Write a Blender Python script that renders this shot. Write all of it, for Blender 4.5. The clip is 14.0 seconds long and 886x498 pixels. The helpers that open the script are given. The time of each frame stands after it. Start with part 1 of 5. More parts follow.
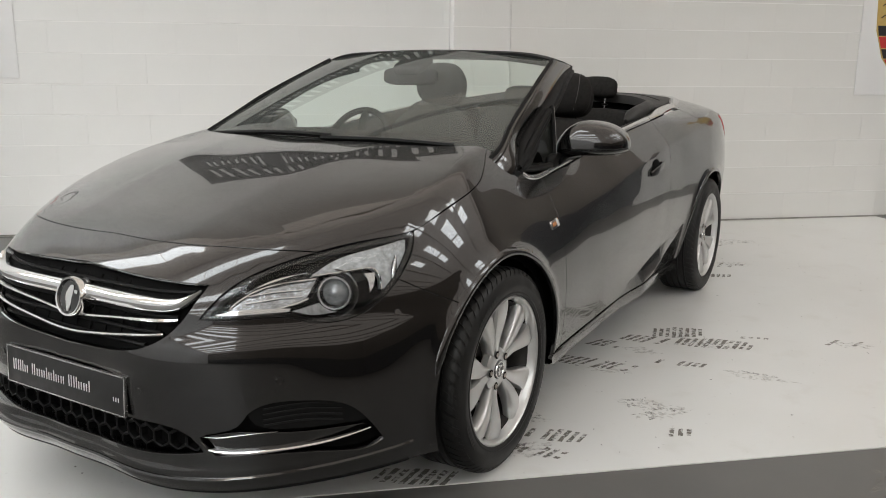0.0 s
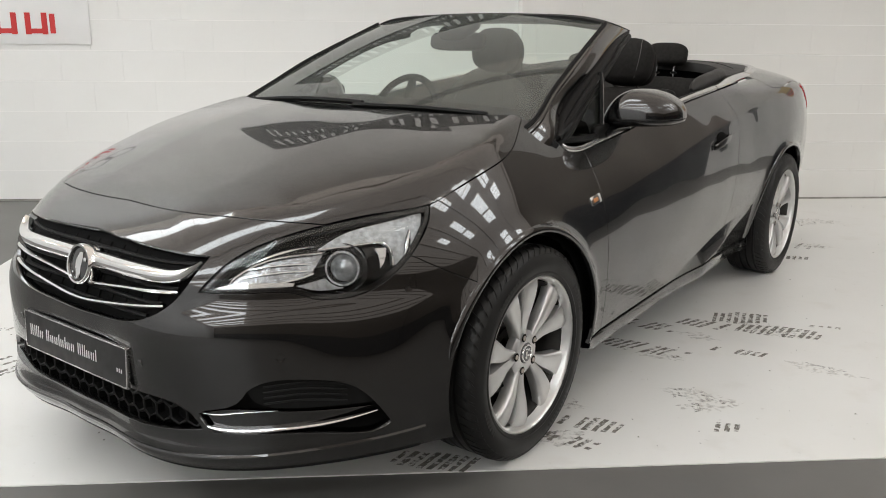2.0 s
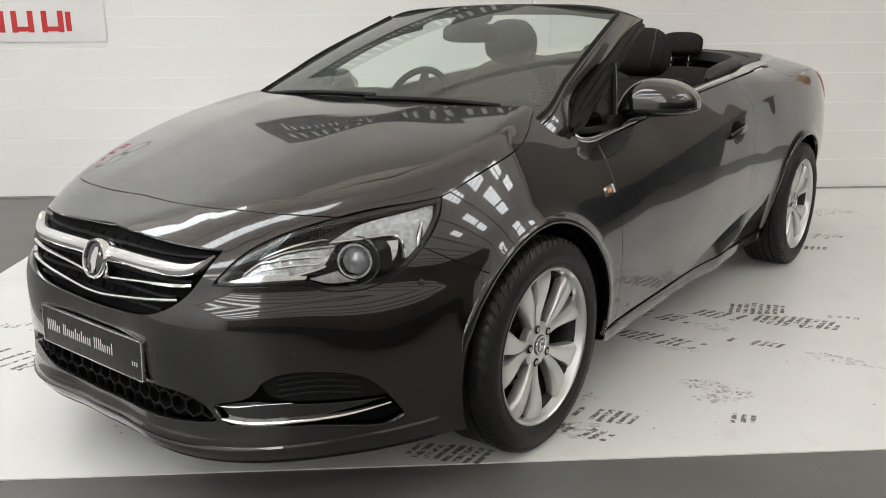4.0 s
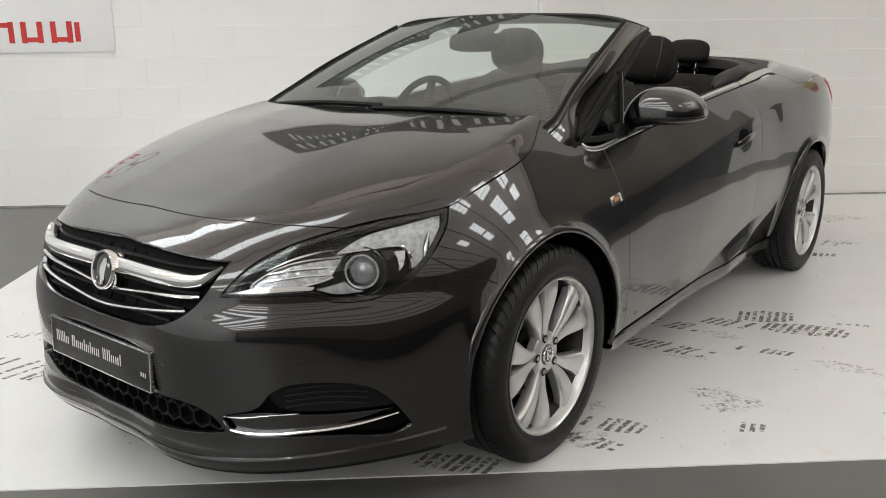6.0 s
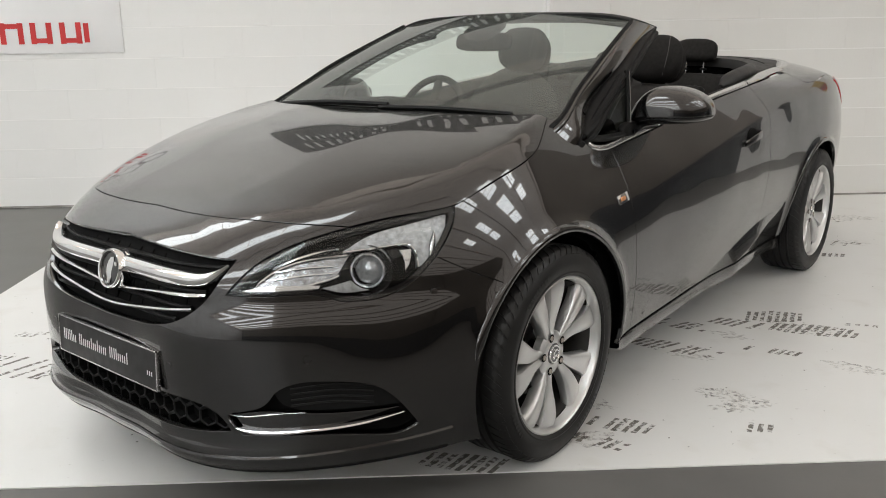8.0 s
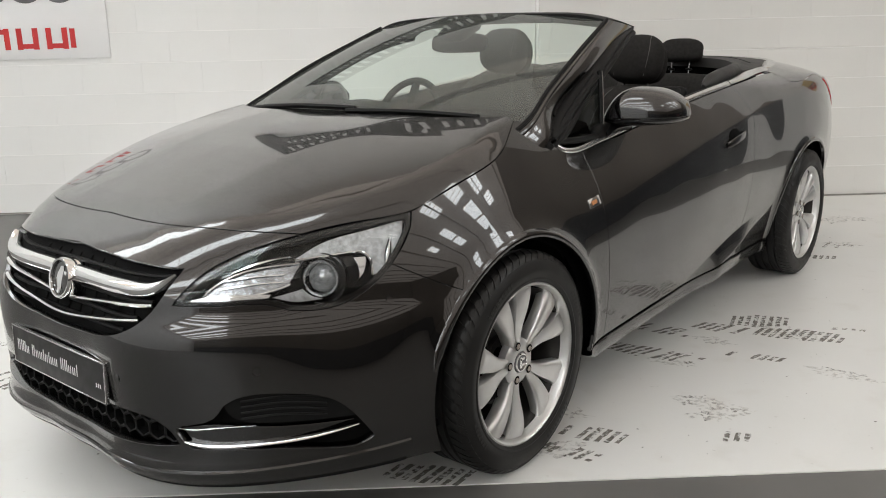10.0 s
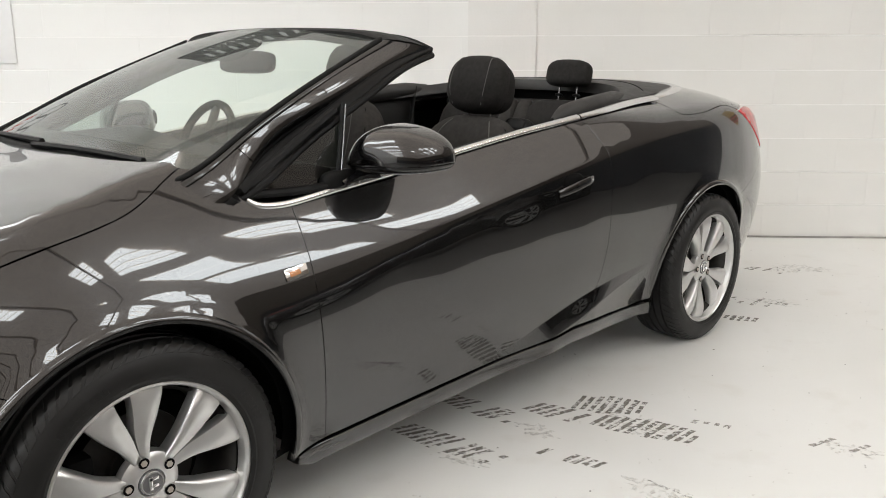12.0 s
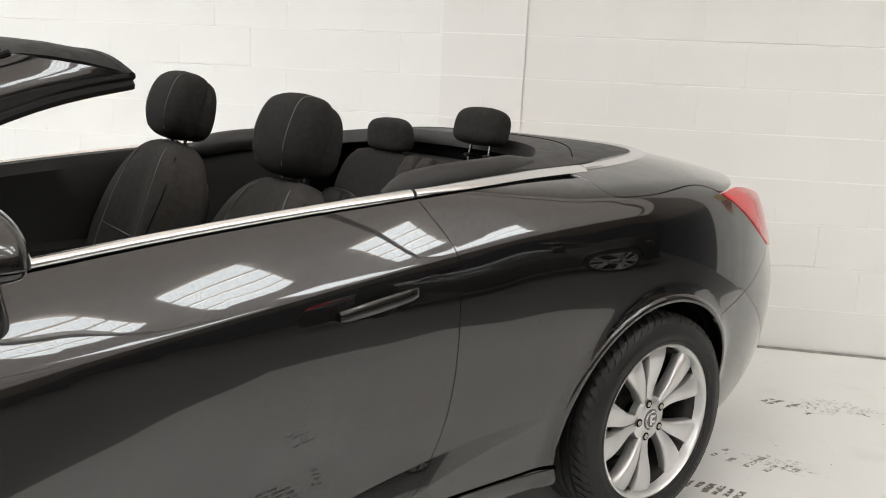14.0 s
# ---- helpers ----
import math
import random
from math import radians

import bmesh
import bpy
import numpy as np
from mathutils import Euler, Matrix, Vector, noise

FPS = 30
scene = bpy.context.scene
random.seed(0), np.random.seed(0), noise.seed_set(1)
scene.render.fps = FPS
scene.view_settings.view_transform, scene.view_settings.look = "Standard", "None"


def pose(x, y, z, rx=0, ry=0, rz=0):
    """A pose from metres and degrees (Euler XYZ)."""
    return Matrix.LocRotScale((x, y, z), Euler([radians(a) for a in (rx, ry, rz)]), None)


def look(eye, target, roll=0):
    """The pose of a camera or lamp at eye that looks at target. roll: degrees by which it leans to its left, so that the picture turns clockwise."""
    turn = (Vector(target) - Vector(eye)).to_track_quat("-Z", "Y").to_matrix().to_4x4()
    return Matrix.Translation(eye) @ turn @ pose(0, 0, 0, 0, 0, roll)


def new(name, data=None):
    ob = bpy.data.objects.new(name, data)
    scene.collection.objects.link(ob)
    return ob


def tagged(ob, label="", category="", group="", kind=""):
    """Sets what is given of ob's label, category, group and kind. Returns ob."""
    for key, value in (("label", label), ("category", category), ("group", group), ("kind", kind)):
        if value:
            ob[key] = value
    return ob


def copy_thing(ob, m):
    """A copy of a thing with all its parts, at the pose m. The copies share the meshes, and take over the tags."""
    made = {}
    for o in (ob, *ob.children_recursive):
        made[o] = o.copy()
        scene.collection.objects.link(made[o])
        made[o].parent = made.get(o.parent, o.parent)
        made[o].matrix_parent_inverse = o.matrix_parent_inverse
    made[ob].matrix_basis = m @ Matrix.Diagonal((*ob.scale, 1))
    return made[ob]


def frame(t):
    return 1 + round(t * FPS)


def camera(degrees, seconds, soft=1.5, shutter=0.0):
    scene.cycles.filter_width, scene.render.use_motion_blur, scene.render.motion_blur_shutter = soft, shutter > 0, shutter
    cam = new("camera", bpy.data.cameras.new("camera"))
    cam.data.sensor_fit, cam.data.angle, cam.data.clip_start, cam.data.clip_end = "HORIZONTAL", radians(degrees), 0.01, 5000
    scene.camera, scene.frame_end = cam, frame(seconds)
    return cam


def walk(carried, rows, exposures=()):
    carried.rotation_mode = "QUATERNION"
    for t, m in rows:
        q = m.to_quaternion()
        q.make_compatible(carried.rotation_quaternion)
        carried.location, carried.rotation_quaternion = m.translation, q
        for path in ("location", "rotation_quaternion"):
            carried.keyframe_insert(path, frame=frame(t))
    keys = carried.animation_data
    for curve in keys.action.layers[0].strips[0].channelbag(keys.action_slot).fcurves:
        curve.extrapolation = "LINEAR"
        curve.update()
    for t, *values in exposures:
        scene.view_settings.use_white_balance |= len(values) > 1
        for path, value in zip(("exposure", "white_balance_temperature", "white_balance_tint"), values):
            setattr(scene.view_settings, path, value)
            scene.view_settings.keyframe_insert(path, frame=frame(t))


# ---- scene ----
from mathutils import geometry

cam = camera(56.7, 14.0, soft=1.0)
PATH = [
    (0, (0.0, -3.07, 1.313), (0.357, -1.149, 0.883), 0.4),
    (0.5, (0.158, -3.007, 1.306), (0.373, -1.07, 0.858), 1.1),
    (1, (0.21, -2.968, 1.3), (0.39, -1.035, 0.82), 1.0),
    (1.5, (0.204, -2.951, 1.3), (0.367, -1.02, 0.806), 0.6),
    (2, (0.21, -2.951, 1.294), (0.358, -1.02, 0.794), 0.4),
    (2.5, (0.219, -2.953, 1.288), (0.357, -1.024, 0.781), 0.1),
    (3, (0.222, -2.952, 1.288), (0.346, -1.023, 0.773), -0.1),
    (5.5, (0.222, -2.951, 1.295), (0.318, -1.018, 0.79), -0.6),
    (6, (0.224, -2.951, 1.299), (0.313, -1.017, 0.8), -0.7),
    (6.5, (0.229, -2.952, 1.294), (0.307, -1.017, 0.796), -0.8),
    (7, (0.227, -2.951, 1.293), (0.299, -1.017, 0.791), -0.8),
    (9.5, (0.27, -2.947, 1.289), (0.333, -1.008, 0.802), -1.0),
    (10, (0.364, -2.89, 1.285), (0.417, -0.952, 0.795), -1.3),
    (10.5, (0.518, -2.719, 1.287), (0.57, -0.782, 0.79), -1.0),
    (11, (0.821, -2.631, 1.289), (0.861, -0.693, 0.797), -1.1),
    (11.5, (1.138, -2.525, 1.302), (1.133, -0.584, 0.822), -1.0),
    (12, (1.417, -2.275, 1.324), (1.323, -0.334, 0.849), -0.1),
    (12.5, (1.722, -2.044, 1.318), (1.515, -0.099, 0.901), 0.3),
    (13, (1.92, -1.731, 1.311), (1.65, 0.217, 0.949), 1.4),
    (13.5, (2.06, -1.402, 1.334), (1.71, 0.533, 0.966), 1.1),
    (14, (2.202, -1.073, 1.321), (1.856, 0.86, 0.942), 2.8),
]
walk(cam, [(t, look(eye, target, roll)) for t, eye, target, roll in PATH],
     [(0, -0.20), (1, 0.08), (2, -0.02), (3, 0.03), (5.5, -0.08), (9.5, -0.06), (10, -0.06), (10.5, 0.19), (11, 0.29), (11.5, 0.07), (12, 0.30), (12.5, 0.35), (14, 0.36)])

# ---- daylight: a dim sky outside, the translucent roof sheets further down that let it in, and an added roof glow
world = bpy.data.worlds.new("world")
scene.world = world
world.use_nodes = True
world.node_tree.nodes["Background"].inputs[0].default_value = (0.75, 0.82, 0.9, 1)
world.node_tree.nodes["Background"].inputs[1].default_value = 0.2
scene.view_settings.exposure = 0.0
ROOFLIGHT = 6.8
ROOF_GLOW = 0.62

# ---- materials
def material(name, color, rough=0.5, metal=0.0, coat=0.0, bump=None, vary=None, spec=0.5, coat_rough=0.03, random_value=0.0):
    """A principled surface. vary: (scale, amount, detail) of a noise in lightness; bump: (scale, strength, distance); random_value: lightness spread between pieces."""
    mat = bpy.data.materials.new(name)
    mat.use_nodes = True
    nt = mat.node_tree
    b = nt.nodes["Principled BSDF"]
    b.inputs["Base Color"].default_value = (*color, 1)
    b.inputs["Roughness"].default_value = rough
    b.inputs["Metallic"].default_value = metal
    b.inputs["Coat Weight"].default_value = coat
    b.inputs["Coat Roughness"].default_value = coat_rough
    b.inputs["Specular IOR Level"].default_value = spec
    co = nt.nodes.new("ShaderNodeTexCoord")
    if vary:
        no = nt.nodes.new("ShaderNodeTexNoise")
        no.inputs["Scale"].default_value, no.inputs["Detail"].default_value = vary[0], vary[2]
        nt.links.new(co.outputs["Object"], no.inputs["Vector"])
        mr = nt.nodes.new("ShaderNodeMapRange")
        mr.inputs["From Min"].default_value, mr.inputs["From Max"].default_value = 0.3, 0.7
        mr.inputs["To Min"].default_value, mr.inputs["To Max"].default_value = 1 - vary[1], 1 + vary[1]
        nt.links.new(no.outputs["Fac"], mr.inputs["Value"])
        value = mr.outputs["Result"]
        if random_value:
            info = nt.nodes.new("ShaderNodeObjectInfo")
            m2 = nt.nodes.new("ShaderNodeMapRange")
            m2.inputs["To Min"].default_value, m2.inputs["To Max"].default_value = 1 - random_value, 1 + random_value
            nt.links.new(info.outputs["Random"], m2.inputs["Value"])
            mu = nt.nodes.new("ShaderNodeMath")
            mu.operation = "MULTIPLY"
            nt.links.new(value, mu.inputs[0])
            nt.links.new(m2.outputs["Result"], mu.inputs[1])
            value = mu.outputs[0]
        hs = nt.nodes.new("ShaderNodeHueSaturation")
        hs.inputs["Color"].default_value = (*color, 1)
        nt.links.new(value, hs.inputs["Value"])
        nt.links.new(hs.outputs["Color"], b.inputs["Base Color"])
        r2 = nt.nodes.new("ShaderNodeMapRange")
        r2.inputs["From Min"].default_value, r2.inputs["From Max"].default_value = 0.3, 0.7
        r2.inputs["To Min"].default_value, r2.inputs["To Max"].default_value = max(rough - 0.06, 0.01), min(rough + 0.06, 1)
        nt.links.new(no.outputs["Fac"], r2.inputs["Value"])
        if rough > 0.12:
            nt.links.new(r2.outputs["Result"], b.inputs["Roughness"])
    if bump:
        nb = nt.nodes.new("ShaderNodeTexNoise")
        nb.inputs["Scale"].default_value, nb.inputs["Detail"].default_value = bump[0], 4
        nt.links.new(co.outputs["Object"], nb.inputs["Vector"])
        bp = nt.nodes.new("ShaderNodeBump")
        bp.inputs["Strength"].default_value, bp.inputs["Distance"].default_value = bump[1], bump[2]
        nt.links.new(nb.outputs["Fac"], bp.inputs["Height"])
        nt.links.new(bp.outputs["Normal"], b.inputs["Normal"])
    return mat


def glass(name, tint, rough=0.0, ior=1.52, veil=0.0):
    """A thin pane: mostly see-through, with the gloss of its two faces and a pale haze mixed into its colour."""
    mat = bpy.data.materials.new(name)
    mat.use_nodes = True
    nt = mat.node_tree
    nt.nodes.remove(nt.nodes["Principled BSDF"])
    out = nt.nodes["Material Output"]
    tr, gl, fr, mx = (nt.nodes.new(n) for n in ("ShaderNodeBsdfTransparent", "ShaderNodeBsdfGlossy", "ShaderNodeFresnel", "ShaderNodeMixShader"))
    tr.inputs[0].default_value = (*tint, 1)
    gl.inputs["Roughness"].default_value = rough
    fr.inputs["IOR"].default_value = ior
    nt.links.new(fr.outputs[0], mx.inputs[0])
    nt.links.new(tr.outputs[0], mx.inputs[1])
    nt.links.new(gl.outputs[0], mx.inputs[2])
    surface = mx.outputs[0]
    if veil:
        df, m2 = nt.nodes.new("ShaderNodeBsdfDiffuse"), nt.nodes.new("ShaderNodeMixShader")
        df.inputs[0].default_value = (0.72, 0.78, 0.73, 1)
        m2.inputs[0].default_value = veil
        nt.links.new(surface, m2.inputs[1])
        nt.links.new(df.outputs[0], m2.inputs[2])
        surface = m2.outputs[0]
    nt.links.new(surface, out.inputs[0])
    return mat


def glowing(name, color, strength):
    mat = bpy.data.materials.new(name)
    mat.use_nodes = True
    b = mat.node_tree.nodes["Principled BSDF"]
    b.inputs["Base Color"].default_value = (*color, 1)
    b.inputs["Emission Color"].default_value = (*color, 1)
    b.inputs["Emission Strength"].default_value = strength
    return mat


PAINT = material("metallic_paint", (0.026, 0.0255, 0.026), 0.25, 1.0, 1.0, vary=(900, 0.05, 2), coat_rough=0.005)
PAINT.node_tree.nodes["Principled BSDF"].inputs["Coat IOR"].default_value = 1.72
pn, pb = PAINT.node_tree.nodes, PAINT.node_tree.nodes["Principled BSDF"]
wave, dent, where = pn.new("ShaderNodeTexNoise"), pn.new("ShaderNodeBump"), pn.new("ShaderNodeTexCoord")
wave.inputs["Scale"].default_value, wave.inputs["Detail"].default_value = 3.6, 0.0
dent.inputs["Strength"].default_value, dent.inputs["Distance"].default_value = 1.0, 0.0045
for a, b in ((where.outputs["Object"], wave.inputs["Vector"]), (wave.outputs["Fac"], dent.inputs["Height"]), (dent.outputs["Normal"], pb.inputs["Normal"]), (dent.outputs["Normal"], pb.inputs["Coat Normal"])):
    PAINT.node_tree.links.new(a, b)
PROJECTOR = material("projector_glass", (0.42, 0.43, 0.44), 0.06, 0.3, 1.0, vary=(90, 0.3, 3))
BLACK_GLOSS = material("gloss_black", (0.006, 0.006, 0.0065), 0.12, 0, 0.6)
BLACK_PLASTIC = material("black_plastic", (0.0055, 0.0055, 0.0055), 0.5, bump=(400, 0.15, 0.001), vary=(40, 0.2, 3), spec=0.16)
# Near-black colour that stands in for shade in gaps, hollows and recesses.
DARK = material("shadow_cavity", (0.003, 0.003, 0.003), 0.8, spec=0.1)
BUCKET = material("dark_chrome", (0.16, 0.16, 0.165), 0.22, 1.0, vary=(20, 0.2, 3))
CHROME = material("chrome", (0.78, 0.78, 0.78), 0.06, 1.0)
SATIN = material("satin_aluminium", (0.72, 0.72, 0.72), 0.22, 1.0, vary=(300, 0.04, 2))
ALLOY = material("silver_alloy", (0.66, 0.66, 0.655), 0.34, 0.85, 0.2, vary=(14, 0.06, 3))
BARREL = material("dark_wheel_metal", (0.035, 0.033, 0.031), 0.5, 0.6, vary=(20, 0.3, 4))
RUBBER = material("tyre_rubber", (0.0095, 0.0092, 0.009), 0.48, bump=(260, 0.2, 0.001), vary=(18, 0.25, 4), spec=0.35)
FABRIC = material("black_seat_cloth", (0.022, 0.0207, 0.0198), 0.95, bump=(900, 0.5, 0.001), vary=(60, 0.25, 4), spec=0.15)
FABRIC_SIDE = material("charcoal_seat_cloth", (0.040, 0.0375, 0.0355), 0.95, bump=(700, 0.5, 0.001), vary=(50, 0.2, 4), spec=0.15)
STITCH = material("grey_stitching", (0.10, 0.098, 0.094), 0.8)
COVER = material("tonneau_vinyl", (0.020, 0.019, 0.0185), 0.55, bump=(500, 0.3, 0.001), vary=(20, 0.12, 3))
TRIM = material("soft_black_trim", (0.011, 0.0108, 0.0105), 0.6, bump=(500, 0.25, 0.001), vary=(25, 0.15, 3), spec=0.25)
WALL = material("white_painted_block", (0.80, 0.80, 0.785), 0.55, bump=(60, 0.25, 0.003), vary=(1.3, 0.025, 5), random_value=0.006)
# Pier and right wall: the same white paint, greyed for the weaker light there.
WALL_PIER = material("pier_block_shaded", (0.765, 0.762, 0.742), 0.55, bump=(60, 0.25, 0.003), vary=(1.3, 0.025, 5), random_value=0.006)
WALL_SHADED = material("right_block_shaded", (0.76, 0.755, 0.73), 0.55, bump=(60, 0.25, 0.003), vary=(1.3, 0.03, 5), random_value=0.012)
MORTAR = material("white_painted_mortar", (0.86, 0.855, 0.84), 0.6, bump=(90, 0.3, 0.003), vary=(4, 0.03, 4))
WALL_FOOT = material("wall_foot_grey", (0.30, 0.29, 0.27), 0.7, vary=(9, 0.4, 5))
CONCRETE = material("grey_concrete", (0.115, 0.112, 0.106), 0.42, bump=(40, 0.1, 0.002), vary=(2.2, 0.18, 8))
WHITE_SHEET = material("white_sheet", (0.80, 0.80, 0.80), 0.5, vary=(3, 0.02, 3))
RED = material("red_print", (0.55, 0.03, 0.03), 0.5, vary=(30, 0.05, 2))
PRINT_GREY = material("grey_print", (0.13, 0.13, 0.135), 0.5, vary=(30, 0.08, 2))
PRINT_BLACK = material("black_print", (0.015, 0.015, 0.015), 0.5, vary=(30, 0.05, 2))
PRINT_GOLD = material("gold_print", (0.55, 0.38, 0.12), 0.5, vary=(30, 0.08, 2))
PRINT_WHITE = material("white_print", (0.8, 0.8, 0.8), 0.5, vary=(30, 0.02, 2))
GREY_WALL = material("dark_reflected_wall", (0.060, 0.065, 0.074), 0.6, vary=(2, 0.1, 4))
BEIGE_WALL = material("beige_reflected_wall", (0.25, 0.22, 0.19), 0.6, vary=(2, 0.1, 4))
# The whole roof is given a faint glow to brighten the ceiling and its reflections.
ROOF = material("glowing_brown_roof_sheet", (0.62, 0.54, 0.46), 0.6, vary=(3, 0.1, 4))
ROOF.node_tree.nodes["Principled BSDF"].inputs["Emission Color"].default_value = (1.0, 0.915, 0.835, 1)
ROOF.node_tree.nodes["Principled BSDF"].inputs["Emission Strength"].default_value = ROOF_GLOW
STEEL = material("painted_steel", (0.42, 0.37, 0.33), 0.5, vary=(6, 0.15, 4))
SKYLIGHT = glowing("translucent_roof_sheet", (0.945, 0.985, 1.0), ROOFLIGHT)
SCREEN = glass("windscreen_glass", (0.80, 0.90, 0.845), ior=1.62, veil=0.06)
SIDE_GLASS = glass("dark_side_glass", (0.42, 0.48, 0.45), ior=1.5)
LENS = glass("clear_lens", (0.93, 0.95, 0.96), ior=1.42)
RED_LENS = material("red_lens", (0.55, 0.008, 0.012), 0.14, 0, 0.3)
PRISM = material("prismatic_reflector", (0.62, 0.63, 0.64), 0.34, 0.6, bump=(150, 0.5, 0.003), vary=(70, 0.3, 3))
AMBER = material("amber_lens", (0.55, 0.24, 0.10), 0.15, 0, 0.8)
REFLECTOR = material("bright_reflector", (0.50, 0.51, 0.53), 0.22, 0.9, vary=(60, 0.3, 3), bump=(45, 0.6, 0.006))

# ---- the car's outer form, in the car's own metres: x to its left, y backwards from the front axle, z up
def spline(pts):
    """A natural cubic through (x, y) pairs, going on straight past its ends."""
    xs, ys = np.array(pts, float).T
    n, h = len(xs), np.diff(xs)
    a, b = np.eye(n), np.zeros(n)
    for i in range(1, n - 1):
        a[i, i - 1 : i + 2] = h[i - 1], 2 * (h[i - 1] + h[i]), h[i]
        b[i] = 6 * ((ys[i + 1] - ys[i]) / h[i] - (ys[i] - ys[i - 1]) / h[i - 1])
    m = np.linalg.solve(a, b)
    s0 = (ys[1] - ys[0]) / h[0] - h[0] * m[1] / 6
    s1 = (ys[-1] - ys[-2]) / h[-1] + h[-1] * m[-2] / 6

    def value(x):
        x = np.asarray(x, float)
        c = np.clip(x, xs[0], xs[-1])
        i = np.clip(np.searchsorted(xs, c) - 1, 0, n - 2)
        d0, d1, hh = c - xs[i], xs[i + 1] - c, h[i]
        y = (m[i] * d1**3 + m[i + 1] * d0**3) / (6 * hh) + (ys[i] / hh - m[i] * hh / 6) * d1 + (ys[i + 1] / hh - m[i + 1] * hh / 6) * d0
        return y + np.where(x < xs[0], (x - xs[0]) * s0, 0) + np.where(x > xs[-1], (x - xs[-1]) * s1, 0)

    return value


REAR_AXLE, ROUND = 2.695, 0.9
WIDTH = spline([(-0.4, 0.935), (0, 0.93), (0.5, 0.908), (1.35, 0.893), (2.2, 0.893), (2.7, 0.908), (3.1, 0.90)])
CREASE = spline([(-0.4, 0.75), (0.0, 0.745), (0.45, 0.755), (0.894, 0.792), (1.3, 0.848), (1.87, 0.928), (2.25, 0.972), (2.6, 0.996), (3.3, 1.02)])
BLADE = spline([(0.9, 0.22), (1.3, 0.305), (1.786, 0.408), (2.2, 0.446), (2.4, 0.46)])
CREASE_SOFT = spline([(0.0, 0.07), (0.5, 0.05), (0.9, 0.012), (1.3, 0.004), (2.5, 0.004), (3.0, 0.03)])
NOSE = spline([(0.10, 0.92), (0.19, 0.940), (0.22, 0.968), (0.24, 0.9765), (0.258, 0.976), (0.28, 0.969), (0.31, 0.965), (0.345, 0.962), (0.39, 0.963), (0.46, 0.9645), (0.53, 0.9640), (0.565, 0.9615), (0.59, 0.956), (0.615, 0.9465), (0.64, 0.9345), (0.69, 0.922), (0.75, 0.899), (0.82, 0.862), (0.90, 0.79), (1.0, 0.7)])
ROUND_MID = spline([(0, 1.0), (10.4, 1.001), (19.2, 1.006), (31.5, 0.998), (45.2, 1.022), (62.1, 1.080), (73.7, 1.050), (82, 1.012), (90, 1.0)])
ROUND_LOW = spline([(0, 1.0), (12, 1.012), (25, 1.036), (35, 1.050), (45, 1.066), (60, 1.088), (73, 1.052), (82, 1.008), (90, 1.0)])
TAIL = spline([(0.15, 1.02), (0.25, 1.12), (0.45, 1.17), (0.62, 1.15), (0.80, 1.075), (0.95, 0.985), (1.1, 0.90)])
TOP = spline([(-1.0, 0.70), (-0.88, 0.765), (-0.78, 0.826), (-0.6, 0.895), (-0.3, 0.978), (0.0, 1.033), (0.25, 1.062), (0.6, 1.085), (1.2, 1.10), (1.8, 1.14), (2.4, 1.165), (2.9, 1.165), (3.2, 1.130), (3.5, 1.075), (3.8, 1.0)])
CROWN = spline([(-0.9, 0.04), (-0.6, 0.029), (-0.3, 0.020), (0.0, 0.006), (0.3, 0.004), (0.6, 0.02), (1.5, 0.03), (2.5, 0.045), (2.95, 0.04), (3.3, 0.05)])


def soft_plus(v, w):
    return w * np.logaddexp(0, v / w)


def soft_max(a, b, k):
    h = np.clip(0.5 + 0.5 * (a - b) / k, 0, 1)
    return b + (a - b) * h + k * h * (1 - h)


def half_width(y, z):
    yy = np.clip(y, -0.4, 3.1)
    zc, ws = CREASE(yy), np.clip(CREASE_SOFT(yy), 0.004, 0.08)
    up, down = soft_plus(z - zc, ws), soft_plus(zc - z, ws)
    w = WIDTH(yy) - 0.030 - 0.53 * up - 0.5 * up**2 + 0.17 * down - 0.34 * down**2
    thick = np.clip(0.02 + (2.26 - y) * 0.10, 0.004, 0.075)
    fade = np.clip((2.25 - y) / 0.42, 0, 1) * np.clip((y - 1.15) / 0.4, 0, 1)
    w = w + 0.45 * thick * fade * np.clip((BLADE(y) - z) / thick, 0, 1)
    for hub in (0.0, REAR_AXLE):
        r = np.hypot(y - hub, z - 0.335)
        w = w + 0.014 * np.exp(-(((r - 0.385) / 0.035) ** 2))
    return w


def body(x, y, z):
    """Below 0 inside the body."""
    a = np.abs(x)
    w = half_width(y, z)
    fy = np.maximum(-y, 0) / NOSE(np.clip(z, 0.1, 1.05))
    ry = np.maximum(y - REAR_AXLE, 0) / TAIL(np.clip(z, 0.1, 1.1))
    wn = np.maximum(a / w, 1e-6)
    turn = np.degrees(np.arctan2(fy, wn))
    low, high = np.clip((0.66 - z) / 0.38, 0, 1), np.clip((z - 0.67) / 0.23, 0, 1)
    low, high = low * low * (3 - 2 * low), high * high * (3 - 2 * high)
    reach = (ROUND_MID(turn) * (1 - high) + high) * (1 - low) + ROUND_LOW(turn) * low
    front = np.hypot(wn, fy) / reach
    back = (wn**2.9 + ry**2.9) ** (1 / 2.9)
    side = (np.where(y < REAR_AXLE / 2, front, back) - 1) * w
    fold = np.clip((0.86 + y) / 0.25, 0, 1) * np.clip((0.35 - y) / 0.35, 0, 1)
    ridge = 0.06 * soft_plus(a - 0.325 + 0.11 * np.clip(-y, 0, 0.8), 0.008) * fold
    top = z - TOP(y) + ridge + CROWN(y) * (a / 0.64) ** 3.4
    return soft_max(side, top, 0.03)


